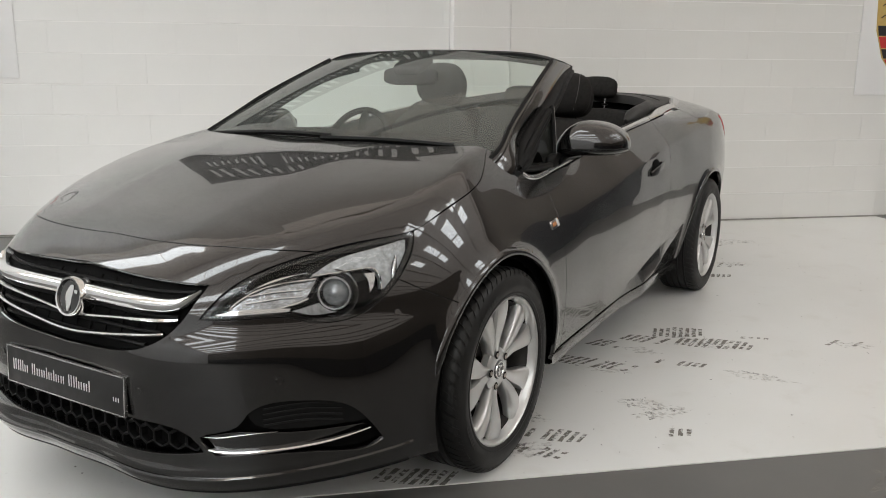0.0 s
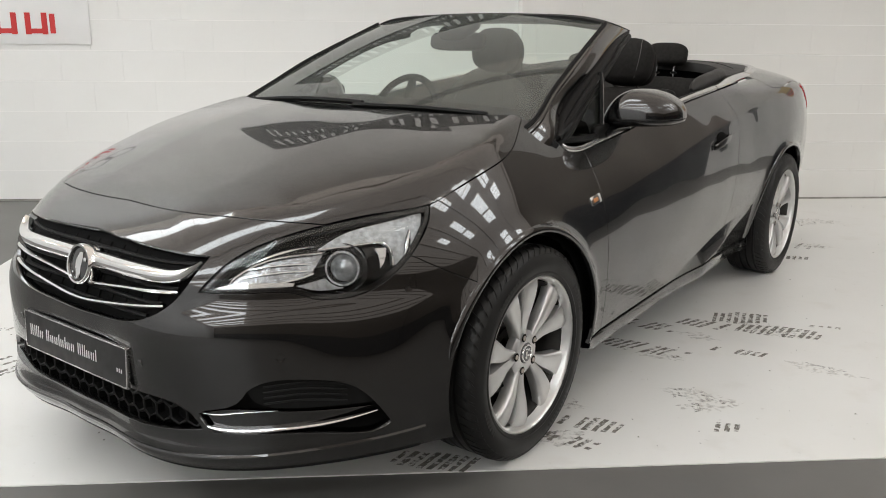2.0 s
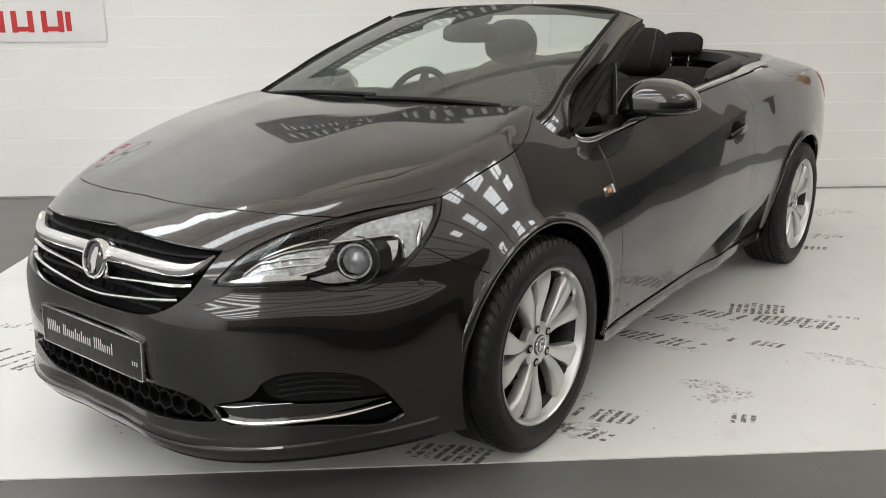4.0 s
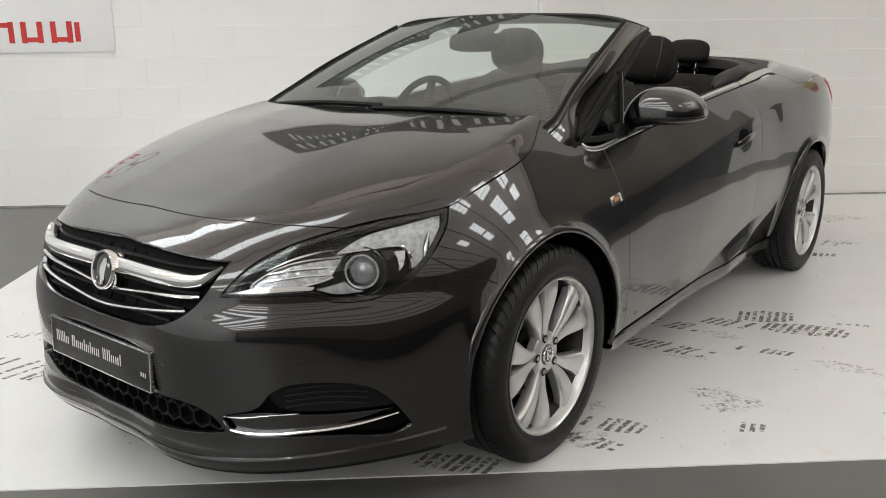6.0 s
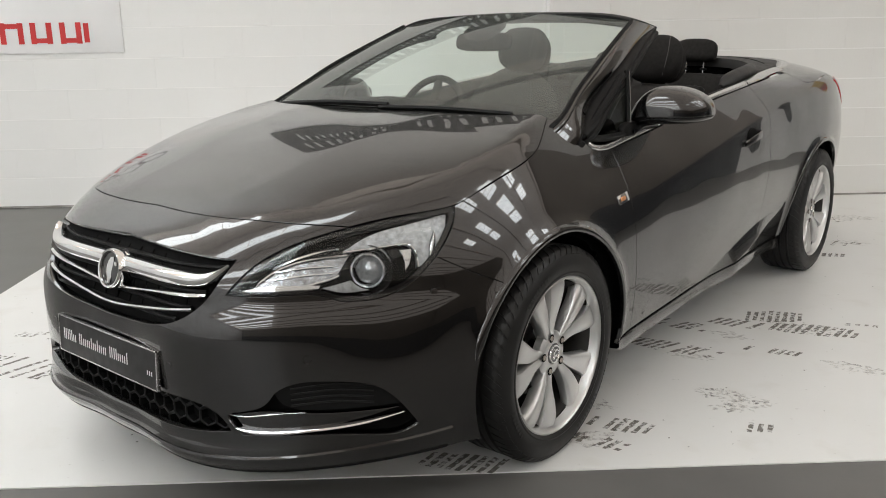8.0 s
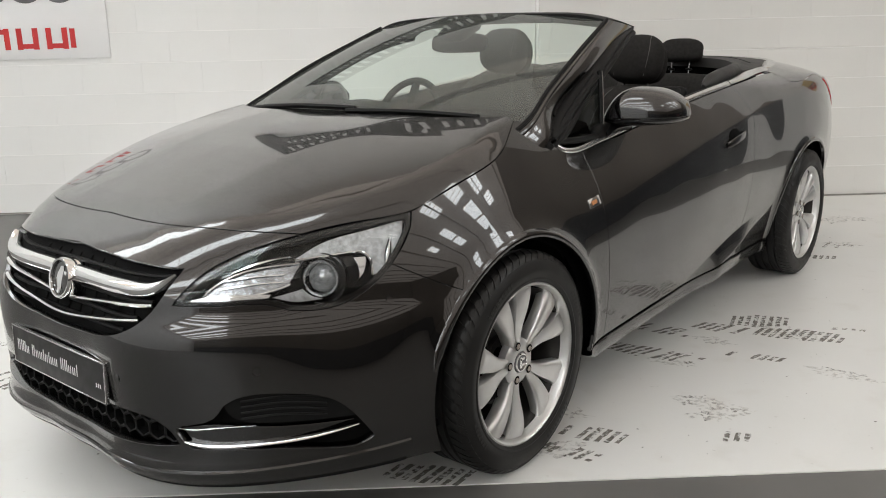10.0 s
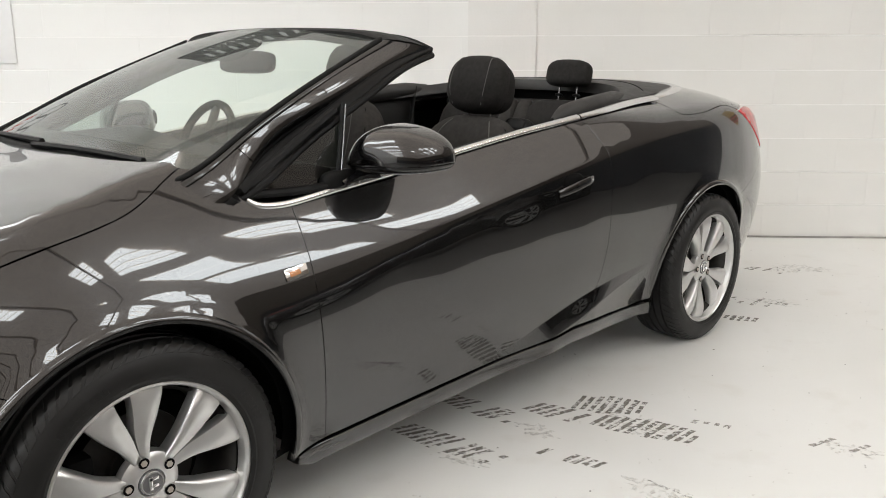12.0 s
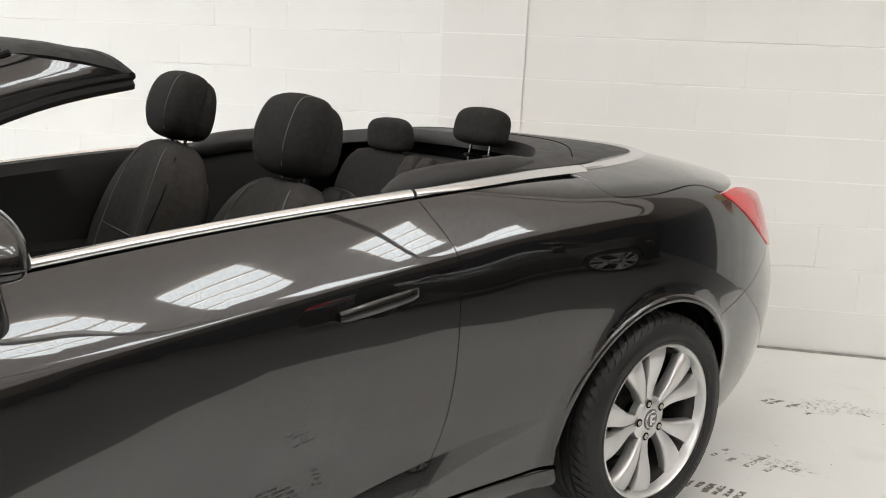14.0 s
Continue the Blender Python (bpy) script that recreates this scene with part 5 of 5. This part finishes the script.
def seat(s, drop):
    st = empty("front_seat", pose(0.375 * s, -0.01 if s > 0 else -0.06, -drop))
    st.parent = car
    tagged(st, "black cloth front seat with a grey stitched head restraint")
    m = pose(0, 1.61, 0.774, -18)
    size = (0.53, 0.19, 0.67)
    part("backrest", cushion(size, 3.4, 22, back_shape), FABRIC_SIDE, st, "charcoal cloth backrest with raised sides", m)
    part("back_shell", cushion((0.44, 0.05, 0.55), 4, 10), BLACK_PLASTIC, st, m=m @ pose(0, 0.08, -0.03))
    for k in (-1, 1):
        ln = on_cushion(size, 3.4, back_shape, [(0.66 * k, -0.8, -0.9), (0.64 * k, -0.9, -0.4), (0.62 * k, -0.9, 0.1), (0.56 * k, -0.85, 0.55), (0.46 * k, -0.7, 0.85), (0.30 * k, -0.3, 1.0)], 0.001)
        part("seam", tube(smooth_line(ln, 0.02), 0.0022, 5), STITCH, st, m=m)
        ln = on_cushion(size, 3.4, back_shape, [(0.98 * k, -0.5, -0.8), (0.98 * k, -0.55, -0.1), (0.94 * k, -0.5, 0.45), (0.78 * k, -0.45, 0.85)], 0.001)
        part("seam", tube(smooth_line(ln, 0.02), 0.0022, 5), DARK, st, m=m)
    ln = on_cushion(size, 3.4, back_shape, [(-0.62, -0.9, 0.02), (-0.3, -0.9, 0.0), (0.3, -0.9, 0.0), (0.62, -0.9, 0.02)], 0.001)
    part("seam", tube(smooth_line(ln, 0.02), 0.002, 5), STITCH, st, m=m)
    part("seat_cushion", cushion((0.52, 0.55, 0.18), 4, 12), FABRIC_SIDE, st, "charcoal cloth seat cushion", pose(0, 1.22, 0.48, 6))
    hm = pose(-0.015 * s, 1.725, 1.212, -10)
    hs = (0.272, 0.165, 0.226)
    part("headrest", cushion(hs, 3.0, 18, head_shape), FABRIC, st, "padded black cloth head restraint", hm)
    part("headrest_back", cushion((0.256, 0.100, 0.206), 3.0, 12, lambda x, y, z: (x * (1 - 0.10 * max(z, 0)), y, z)), FABRIC, st, m=hm @ pose(0, 0.044, -0.006))
    for k in (-1, 1):
        ln = on_cushion(hs, 3.0, head_shape, [(0.62 * k, -0.8, -0.85), (0.66 * k, -0.9, -0.3), (0.66 * k, -0.85, 0.35), (0.62 * k, -0.6, 0.85), (0.58 * k, 0.0, 1.0), (0.55 * k, 0.6, 0.8), (0.55 * k, 0.9, 0.2)], 0.0008)
        part("stitching", tube(smooth_line(ln, 0.012), 0.0016, 5), STITCH, st, m=hm)
        part("post", tube([(0.06 * k, 0.012, -0.08), (0.06 * k, 0.018, -0.20)], 0.0055, 10), BUCKET, st, "steel post", hm)
        part("post_collar", cushion((0.034, 0.03, 0.016), 3, 4), BLACK_PLASTIC, st, m=hm @ pose(0.06 * k, 0.015, -0.137))
    part("fold_lever", cushion((0.135, 0.05, 0.07), 3.5, 10), BLACK_PLASTIC, st, "black fold lever on the seat's shoulder", pose(0.155 * s, 1.755, 1.055, -30))
    part("lever_grip", cushion((0.085, 0.02, 0.045), 3, 6), TRIM, st, m=pose(0.16 * s, 1.735, 1.068, -30))


seat(1, 0.035)
seat(-1, -0.012)


def cabin():
    rs = empty("rear_seat")
    rs.parent = car
    tagged(rs, "black cloth rear bench with two head restraints")
    for s in (1, -1):
        part("backrest", cushion((0.50, 0.16, 0.62), 4, 12), FABRIC, rs, m=pose(0.265 * s, 2.36, 0.78, -16))
        part("bolster", cushion((0.10, 0.10, 0.5), 3, 8), FABRIC_SIDE, rs, m=pose(0.045 * s, 2.34, 0.84, -16))
        part("seat_cushion", cushion((0.50, 0.45, 0.2), 4, 10), FABRIC_SIDE, rs, m=pose(0.265 * s, 2.08, 0.50, 6))
        rm = pose(0.245 if s > 0 else -0.225, 2.47 if s > 0 else 2.42, 1.205 if s > 0 else 1.145, -12 if s > 0 else 4)
        part("headrest", cushion((0.235, 0.105, 0.125), 3.0, 12, lambda x, y, z: (x, y * (1 - 0.1 * z), z - 0.18 * x * x * (z < 0))), FABRIC, rs, "black cloth rear head restraint", rm)
        for k in (-1, 1):
            part("post", tube([(0.05 * k, 0.01, -0.04), (0.05 * k, 0.015, -0.16)], 0.005, 10), BUCKET, rs, "steel post", rm)
            part("post_collar", cushion((0.035, 0.03, 0.014), 3, 4), BLACK_PLASTIC, rs, m=rm @ pose(0.05 * k, 0.012, -0.10))
    part("parcel_shelf", cushion((1.16, 0.12, 0.06), 4, 10), TRIM, car, m=pose(0, 2.515, 1.045))
    # dashboard
    rows = []
    for c in np.linspace(-0.68, 0.68, 25):
        b = 0.012 * (1 - (c / 0.68) ** 2)
        hump = 0.035 * math.exp(-(((c + 0.37) / 0.2) ** 2))
        rows.append([(c, 0.20 - b * 4, 1.012 + b), (c, 0.40, 1.015 + b + hump * 0.3), (c, 0.62, 1.005 + b + hump), (c, 0.70, 0.985 + hump), (c, 0.735, 0.94), (c, 0.70, 0.80), (c, 0.72, 0.60), (c, 0.55, 0.45)])
    part("dashboard", loft(rows), TRIM, car, "soft black dashboard")
    sw = part("steering_wheel", lathe([(0.016 * math.cos(a), 0.178 + 0.016 * math.sin(a)) for a in np.arange(10) * math.pi / 5], 48, "y", closed=True), TRIM, car, "black leather steering wheel", pose(-0.37, 0.90, 0.945, -24))
    part("airbag_pad", cushion((0.17, 0.06, 0.14), 3, 8), TRIM, sw, m=pose(0, -0.01, -0.01))
    for a in (0, 180, 270):
        part("spoke", cushion((0.13, 0.025, 0.045), 3, 6), TRIM, sw, m=Matrix.Rotation(radians(a), 4, "Y") @ pose(0.11, 0, 0))
    part("steering_column", tube([(-0.37, 0.88, 0.94), (-0.37, 0.66, 0.86)], 0.05, 12), TRIM, car)
    # inner door and side trims with an armrest
    for s in (1, -1):
        ln = smooth_line([(1.80, 0.94), (2.26, 0.95), (2.585, 0.993), (2.98, 1.038), (3.25, 1.062), (3.5, 1.082), (3.72, 1.094)], 0.06)
        p = on_wrap(ln[:, 0], ln[:, 1])
        rows = []
        for i, v in enumerate(p):
            x, y, z = v
            rows.append([((x - 0.004) * s, y, z), ((x - 0.02) * s, y, z + 0.010), ((x - 0.055) * s, y, z + 0.006), ((x - 0.085) * s, y, z - 0.03), ((x - 0.085) * s, y, z - 0.14), ((x - 0.10) * s, y, 0.74), ((x - 0.15) * s, y, 0.72), ((x - 0.155) * s, y, 0.66), ((x - 0.105) * s, y, 0.62), ((x - 0.10) * s, y, 0.30)])
        part("side_trim", loft(rows), TRIM, car, "black inner door and side trim with an armrest")
        pad = smooth_line([(0.655, 1.80, 1.05), (0.66, 1.95, 1.082), (0.645, 2.15, 1.10), (0.60, 2.36, 1.115)], 0.04)
        part("side_pad", tube(np.array(pad) * (s, 1, 1), 0.05, 12, 0.9, radii=np.interp(np.linspace(0, 1, len(pad)), (0, 0.12, 0.8, 1), (0.012, 0.042, 0.040, 0.02))), COVER, car, "black padded side trim beside the rear seat")
        part("belt_webbing", box((0.05, 0.004, 0.55), (0, 0, 0)), TRIM, car, "black seat belt", pose(0.60 * s, 2.22, 0.86, -12, 8 * s, 25 * s))
    part("cabin_floor", box((1.3, 2.0, 0.02), (0, 1.3, 0.32)), TRIM, car)
    part("firewall", box((1.36, 0.03, 0.7), (0, 0.30, 0.66)), DARK, car)
    xs = np.linspace(-0.62, 0.62, 17)
    top = on_top(xs, 0 * xs + 2.585, -0.012)
    part("rear_bulkhead", loft([top, top * (1, 1, 0) + (0, -0.01, 0.30)]), DARK, car)
    part("centre_console", cushion((0.2, 0.9, 0.3), 5, 8), TRIM, car, m=pose(0, 1.2, 0.5))


cabin()


# the car that stands opposite and shows in the flank
tagged(copy_thing(car, pose(11.5, 1.7, 0.0, 0, 0, 180)), "dark grey metallic convertible parked on the concrete opposite", "car")


# ---- signs on the wall
def disc(outer, inner, seg=40):
    return lathe([(0.0, outer), (-0.003, outer - 0.001), (-0.003, inner + 0.001), (0.0, inner)], seg, "y", closed=True)


def ring_sign():
    """A white sheet with four linked grey rings and a row of red bars."""
    x0, x1, z0, z1 = -3.45, -2.0, 1.221, 2.05
    ob = tagged(empty("ring_sign", pose((x0 + x1) / 2, BACK_LEFT - 0.003, (z0 + z1) / 2)), "white sheet with four grey rings and red bars, fixed to blockwork", "sign")
    part("sheet", box((x1 - x0, 0.006, z1 - z0), (0, -0.003, 0), 0.001), WHITE_SHEET, ob)
    for i in range(4):
        part("ring", disc(0.165, 0.130), PRINT_GREY, ob, m=pose(-0.40 + 0.255 * i + 0.02, -0.0065 - 0.0008 * i, 0.165))
    c = (x0 + x1) / 2
    for x, w in ((-2.845, 0.19), (-2.62, 0.17), (-2.395, 0.17), (-2.275, 0.04)):
        tall = 0.16 if w > 0.1 else 0.145
        if w < 0.1:
            part("red_bar", box((w, 0.002, tall), (x - c, -0.0075, 1.373 - (z0 + z1) / 2)), RED, ob)
        else:
            for k, (dx, ww, hh, dz) in enumerate(((-w * 0.36, 0.042, tall, 0), (w * 0.36, 0.042, tall, 0), (0, w * 0.6, 0.036, -0.055 if w < 0.18 else 0.055))):
                part("red_bar", box((ww, 0.002 + 0.0003 * k, hh), (x - c + dx, -0.0075, 1.373 - (z0 + z1) / 2 + dz)), RED, ob)


ring_sign()


def crest_sign():
    """A white sheet with a gold shield in black and red bands."""
    x0, z0 = 4.937, 1.109
    ob = tagged(empty("crest_sign", pose(x0 + 0.55, BACK_RIGHT - 0.003, z0 + 0.65)), "white sheet with a gold shield banded in black and red", "sign")
    part("sheet", box((1.1, 0.006, 1.3), (0, -0.003, 0), 0.001), WHITE_SHEET, ob)
    shield = np.array([(0.0, -0.60), (0.18, -0.50), (0.32, -0.33), (0.40, -0.10), (0.42, 0.2), (0.42, 0.5)])
    out = [tuple(v) for v in shield] + [(-x, z) for x, z in shield[::-1][:-1]]
    part("shield", plate(out, 0.002, pose(0, -0.0065, 0)), PRINT_GOLD, ob)
    wide = lambda z: float(np.interp(z, shield[:, 1], shield[:, 0])) - 0.012
    for i, (z1, z2, mat) in enumerate(((-0.14, -0.055, PRINT_BLACK), (-0.245, -0.15, RED), (-0.335, -0.255, PRINT_BLACK), (-0.45, -0.345, RED))):
        part("band", plate([(-wide(z1), z1), (wide(z1), z1), (wide(z2), z2), (-wide(z2), z2)], 0.002, pose(0, -0.009, 0)), mat, ob)
    for i in range(3):
        part("band", tube(smooth_line([(-0.37, -0.0095, 0.01 + 0.10 * i), (-0.30, -0.0095, 0.05 + 0.10 * i), (-0.14, -0.0095, 0.07 + 0.10 * i)], 0.02), 0.014, 6, 0.15, up=(0, 1, 0)), PRINT_BLACK, ob)


crest_sign()


# ---- tyre prints on the white floor
def tyre_print(x0, y0, x1, y1, width, slant, strength, seed):
    """A print of tread bars across the way from one point to another, firm at its start and breaking up towards its end."""
    rng = random.Random(seed)
    a, b = np.array([x0, y0]), np.array([x1, y1])
    length = np.linalg.norm(b - a)
    d = (b - a) / length
    s = np.array([-d[1], d[0]])
    bm = bmesh.new()
    n = max(int(length / 0.031), 3)
    for i in range(n):
        k = (i + 0.5) / n
        firm = strength * (1.12 - 0.5 * k)
        if rng.random() > firm + 0.22:
            continue
        c = a + d * k * length
        wide = width * (0.62 + 0.38 * math.sin(math.pi * min(max(k, 0.12), 0.88))) * rng.uniform(0.9, 1.05)
        cuts = [0.0, 1.0] if rng.random() < firm * 0.75 else sorted([0.0, 1.0, rng.uniform(0.3, 0.45), rng.uniform(0.55, 0.75)][: rng.choice((3, 4))])
        for lo, hi in zip(cuts, cuts[1:]):
            if rng.random() > firm + 0.15:
                continue
            o0, o1 = (lo + 0.015 - 0.5) * wide, (hi - 0.015 - 0.5) * wide
            h = length / n * rng.uniform(0.27, 0.36)
            m = max(int((o1 - o0) / 0.012), 2)
            edge = []
            for side in (1, -1):
                row = [c + s * (o0 + (o1 - o0) * j / m) + d * (slant * (o0 + (o1 - o0) * j / m) + side * h * rng.uniform(0.72, 1.12)) for j in range(m + 1)]
                edge += row if side > 0 else row[::-1]
            bm.faces.new([bm.verts.new((q[0], q[1], 0.0052)) for q in edge])
    if not bm.faces:
        bm.free()
        return
    ob = part("tyre_print", bm, MARK if strength > 0.6 else MARK_PALE, None)
    tagged(ob, "dark tread print of a tyre on the white floor" if strength > 0.6 else "pale worn tread print on the white floor", "tyre print", "tyre prints on the floor", "stuff")


def smudge(x, y, rx, ry, turn, seed):
    """A flat, ragged scuff of dirt that thins out at its rim."""
    rng = random.Random(seed)
    bm = bmesh.new()
    ring = [(rx * rng.uniform(0.45, 1.15) * math.cos(t), ry * rng.uniform(0.45, 1.15) * math.sin(t)) for t in np.arange(44) * math.pi / 22]
    bm.faces.new([bm.verts.new((x + p * math.cos(turn) - q * math.sin(turn), y + p * math.sin(turn) + q * math.cos(turn), 0.0047)) for p, q in ring])
    tagged(part("scuff", bm, SCUFF), "pale brown scuff of dirt on the white floor", "scuff", "scuffs on the floor", "stuff")


def stain(name, color, lo, hi, most=1.0):
    """A worn, patchy print: the paint below shows through."""
    mat = material(name, color, 0.6, vary=(45, 0.35, 5))
    nt = mat.node_tree
    out, b = nt.nodes["Material Output"], nt.nodes["Principled BSDF"]
    co, no, mr, tr, mx = (nt.nodes.new(n) for n in ("ShaderNodeTexCoord", "ShaderNodeTexNoise", "ShaderNodeMapRange", "ShaderNodeBsdfTransparent", "ShaderNodeMixShader"))
    no.inputs["Scale"].default_value, no.inputs["Detail"].default_value = 55, 8
    nt.links.new(co.outputs["Object"], no.inputs["Vector"])
    mr.inputs["From Min"].default_value, mr.inputs["From Max"].default_value = lo, hi
    mr.inputs["To Max"].default_value = most
    nt.links.new(no.outputs["Fac"], mr.inputs["Value"])
    nt.links.new(mr.outputs["Result"], mx.inputs[0])
    nt.links.new(tr.outputs[0], mx.inputs[1])
    nt.links.new(b.outputs[0], mx.inputs[2])
    nt.links.new(mx.outputs[0], out.inputs[0])
    return mat


GRIT = material("dark_grit", (0.12, 0.112, 0.10), 0.7, vary=(45, 0.3, 3))
MARK = stain("rubber_mark", (0.17, 0.158, 0.14), 0.37, 0.57)
MARK_PALE = stain("faint_rubber_mark", (0.34, 0.325, 0.30), 0.38, 0.64)
SCUFF = stain("brown_scuff", (0.40, 0.375, 0.33), 0.47, 0.76, 0.5)
for n, row in enumerate((
    (1.13, 0.43, 1.50, 0.17, 0.13, 0.5, 0.92), (1.28, 0.70, 1.58, 0.47, 0.12, 0.5, 0.85), (1.61, 0.63, 1.82, 0.50, 0.12, 0.5, 0.95), (1.78, 0.67, 2.04, 0.62, 0.17, 0.3, 0.92),
    (1.84, 0.52, 2.18, 0.38, 0.15, 0.4, 0.90), (1.82, 0.17, 1.62, 0.27, 0.07, 0.5, 0.75), (1.02, -0.45, 0.82, -0.36, 0.11, 0.3, 0.95), (0.90, -0.57, 0.74, -0.46, 0.09, 0.3, 0.62),
    (1.43, -0.47, 1.24, -0.43, 0.08, 0.3, 0.66), (0.24, -0.59, 0.52, -0.67, 0.12, 0.4, 0.9), (-1.62, 0.36, -1.22, 0.20, 0.22, 0.3, 0.8), (-1.60, 0.68, -1.42, 0.66, 0.08, 0.3, 0.55),
    (3.05, 2.71, 3.28, 2.58, 0.12, 0.4, 0.72), (2.60, 1.74, 2.80, 1.69, 0.09, 0.3, 0.8), (2.75, 2.05, 3.02, 1.93, 0.14, 0.3, 0.5),
    (2.58, 0.38, 2.75, 0.27, 0.14, 0.5, 0.45), (2.18, 0.52, 2.32, 0.47, 0.04, 0.3, 0.6), (0.64, -0.35, 0.78, -0.48, 0.10, 0.3, 0.6))):
    tyre_print(*row, seed=n + 3)
for n, row in enumerate(((3.40, 2.72, 0.20, 0.09, -0.4), (3.26, 2.66, 0.13, 0.07, -0.3), (1.98, 0.01, 0.16, 0.06, -0.6), (1.38, -0.20, 0.15, 0.06, -0.5), (0.86, -0.23, 0.10, 0.06, -0.5), (1.99, 0.47, 0.19, 0.09, -0.5),
    (2.97, 2.00, 0.16, 0.07, -0.4), (1.40, -0.28, 0.14, 0.06, 0.2), (2.66, 0.33, 0.12, 0.06, -0.5), (1.62, 0.42, 0.10, 0.05, -0.6), (0.80, -0.50, 0.12, 0.05, 0.3), (1.36, 0.20, 0.10, 0.04, -0.5))):
    smudge(*row, seed=n + 40)
smudge(1.95, -0.93, 0.20, 0.10, 0.3, 71)


def grit():
    """Specks of dirt lying on the floor."""
    rng = random.Random(9)
    bm = bmesh.new()
    for _ in range(260):
        x, y, r = rng.uniform(-1.9, 4.5), rng.uniform(-0.66, 3.4), rng.uniform(0.0015, 0.005)
        ring = [(x + r * rng.uniform(0.6, 1.2) * math.cos(t), y + r * rng.uniform(0.6, 1.2) * math.sin(t), 0.0053) for t in np.arange(5) * 1.257]
        top = bm.verts.new((x, y, 0.0053 + 0.4 * r))
        vs = [bm.verts.new(v) for v in ring]
        for i in range(5):
            bm.faces.new((vs[i], vs[(i + 1) % 5], top))
    tagged(part("grit", bm, GRIT), "scattered dark grit on the white floor", "grit", kind="stuff")


grit()


# ---- wall blocks, each with its own softened edges
def block_mesh(w, h, mat):
    bm = box((w - 0.0004, 0.03, h - 0.0075), (0, 0.0, 0), 0.0006, 1)
    me = bpy.data.meshes.new("block")
    bm.to_mesh(me)
    bm.free()
    me.materials.append(mat)
    return me


BLOCKS = {}


def lay(wall, x0, x1, y, courses, phase, mat=WALL):
    rng = random.Random(4)
    origin = wall.matrix_basis.translation
    for k in range(courses):
        z = 0.012 + COURSE * (k + 0.5) if k else 0.012 + COURSE * 0.5
        x = x0 + ((phase + (0.5 if k % 2 else 0.0)) * BLOCK - x0) % BLOCK - BLOCK
        while x < x1 - 0.01:
            a, b = max(x, x0), min(x + BLOCK, x1)
            if b - a > 0.03:
                key = (round(b - a, 3), mat.name)
                if key not in BLOCKS:
                    BLOCKS[key] = block_mesh(b - a, COURSE, mat)
                ob = put("block", BLOCKS[key], wall)
                ob.matrix_basis = pose((a + b) / 2 - origin.x, y + 0.015 + rng.uniform(-0.0004, 0.0004) - origin.y, z - origin.z, rng.uniform(-0.04, 0.04), 0, rng.uniform(-0.03, 0.03))
            x += BLOCK


lay(wall_left, -3.9, PIER_X, BACK_LEFT, 10, 0.09 / BLOCK)
lay(wall_right, PIER_X, PIER_END, BACK_RIGHT - 0.012, 10, PIER_X / BLOCK, WALL_PIER)
lay(wall_right, PIER_END + 0.004, 6.2, BACK_RIGHT, 10, 0.3, WALL_SHADED)
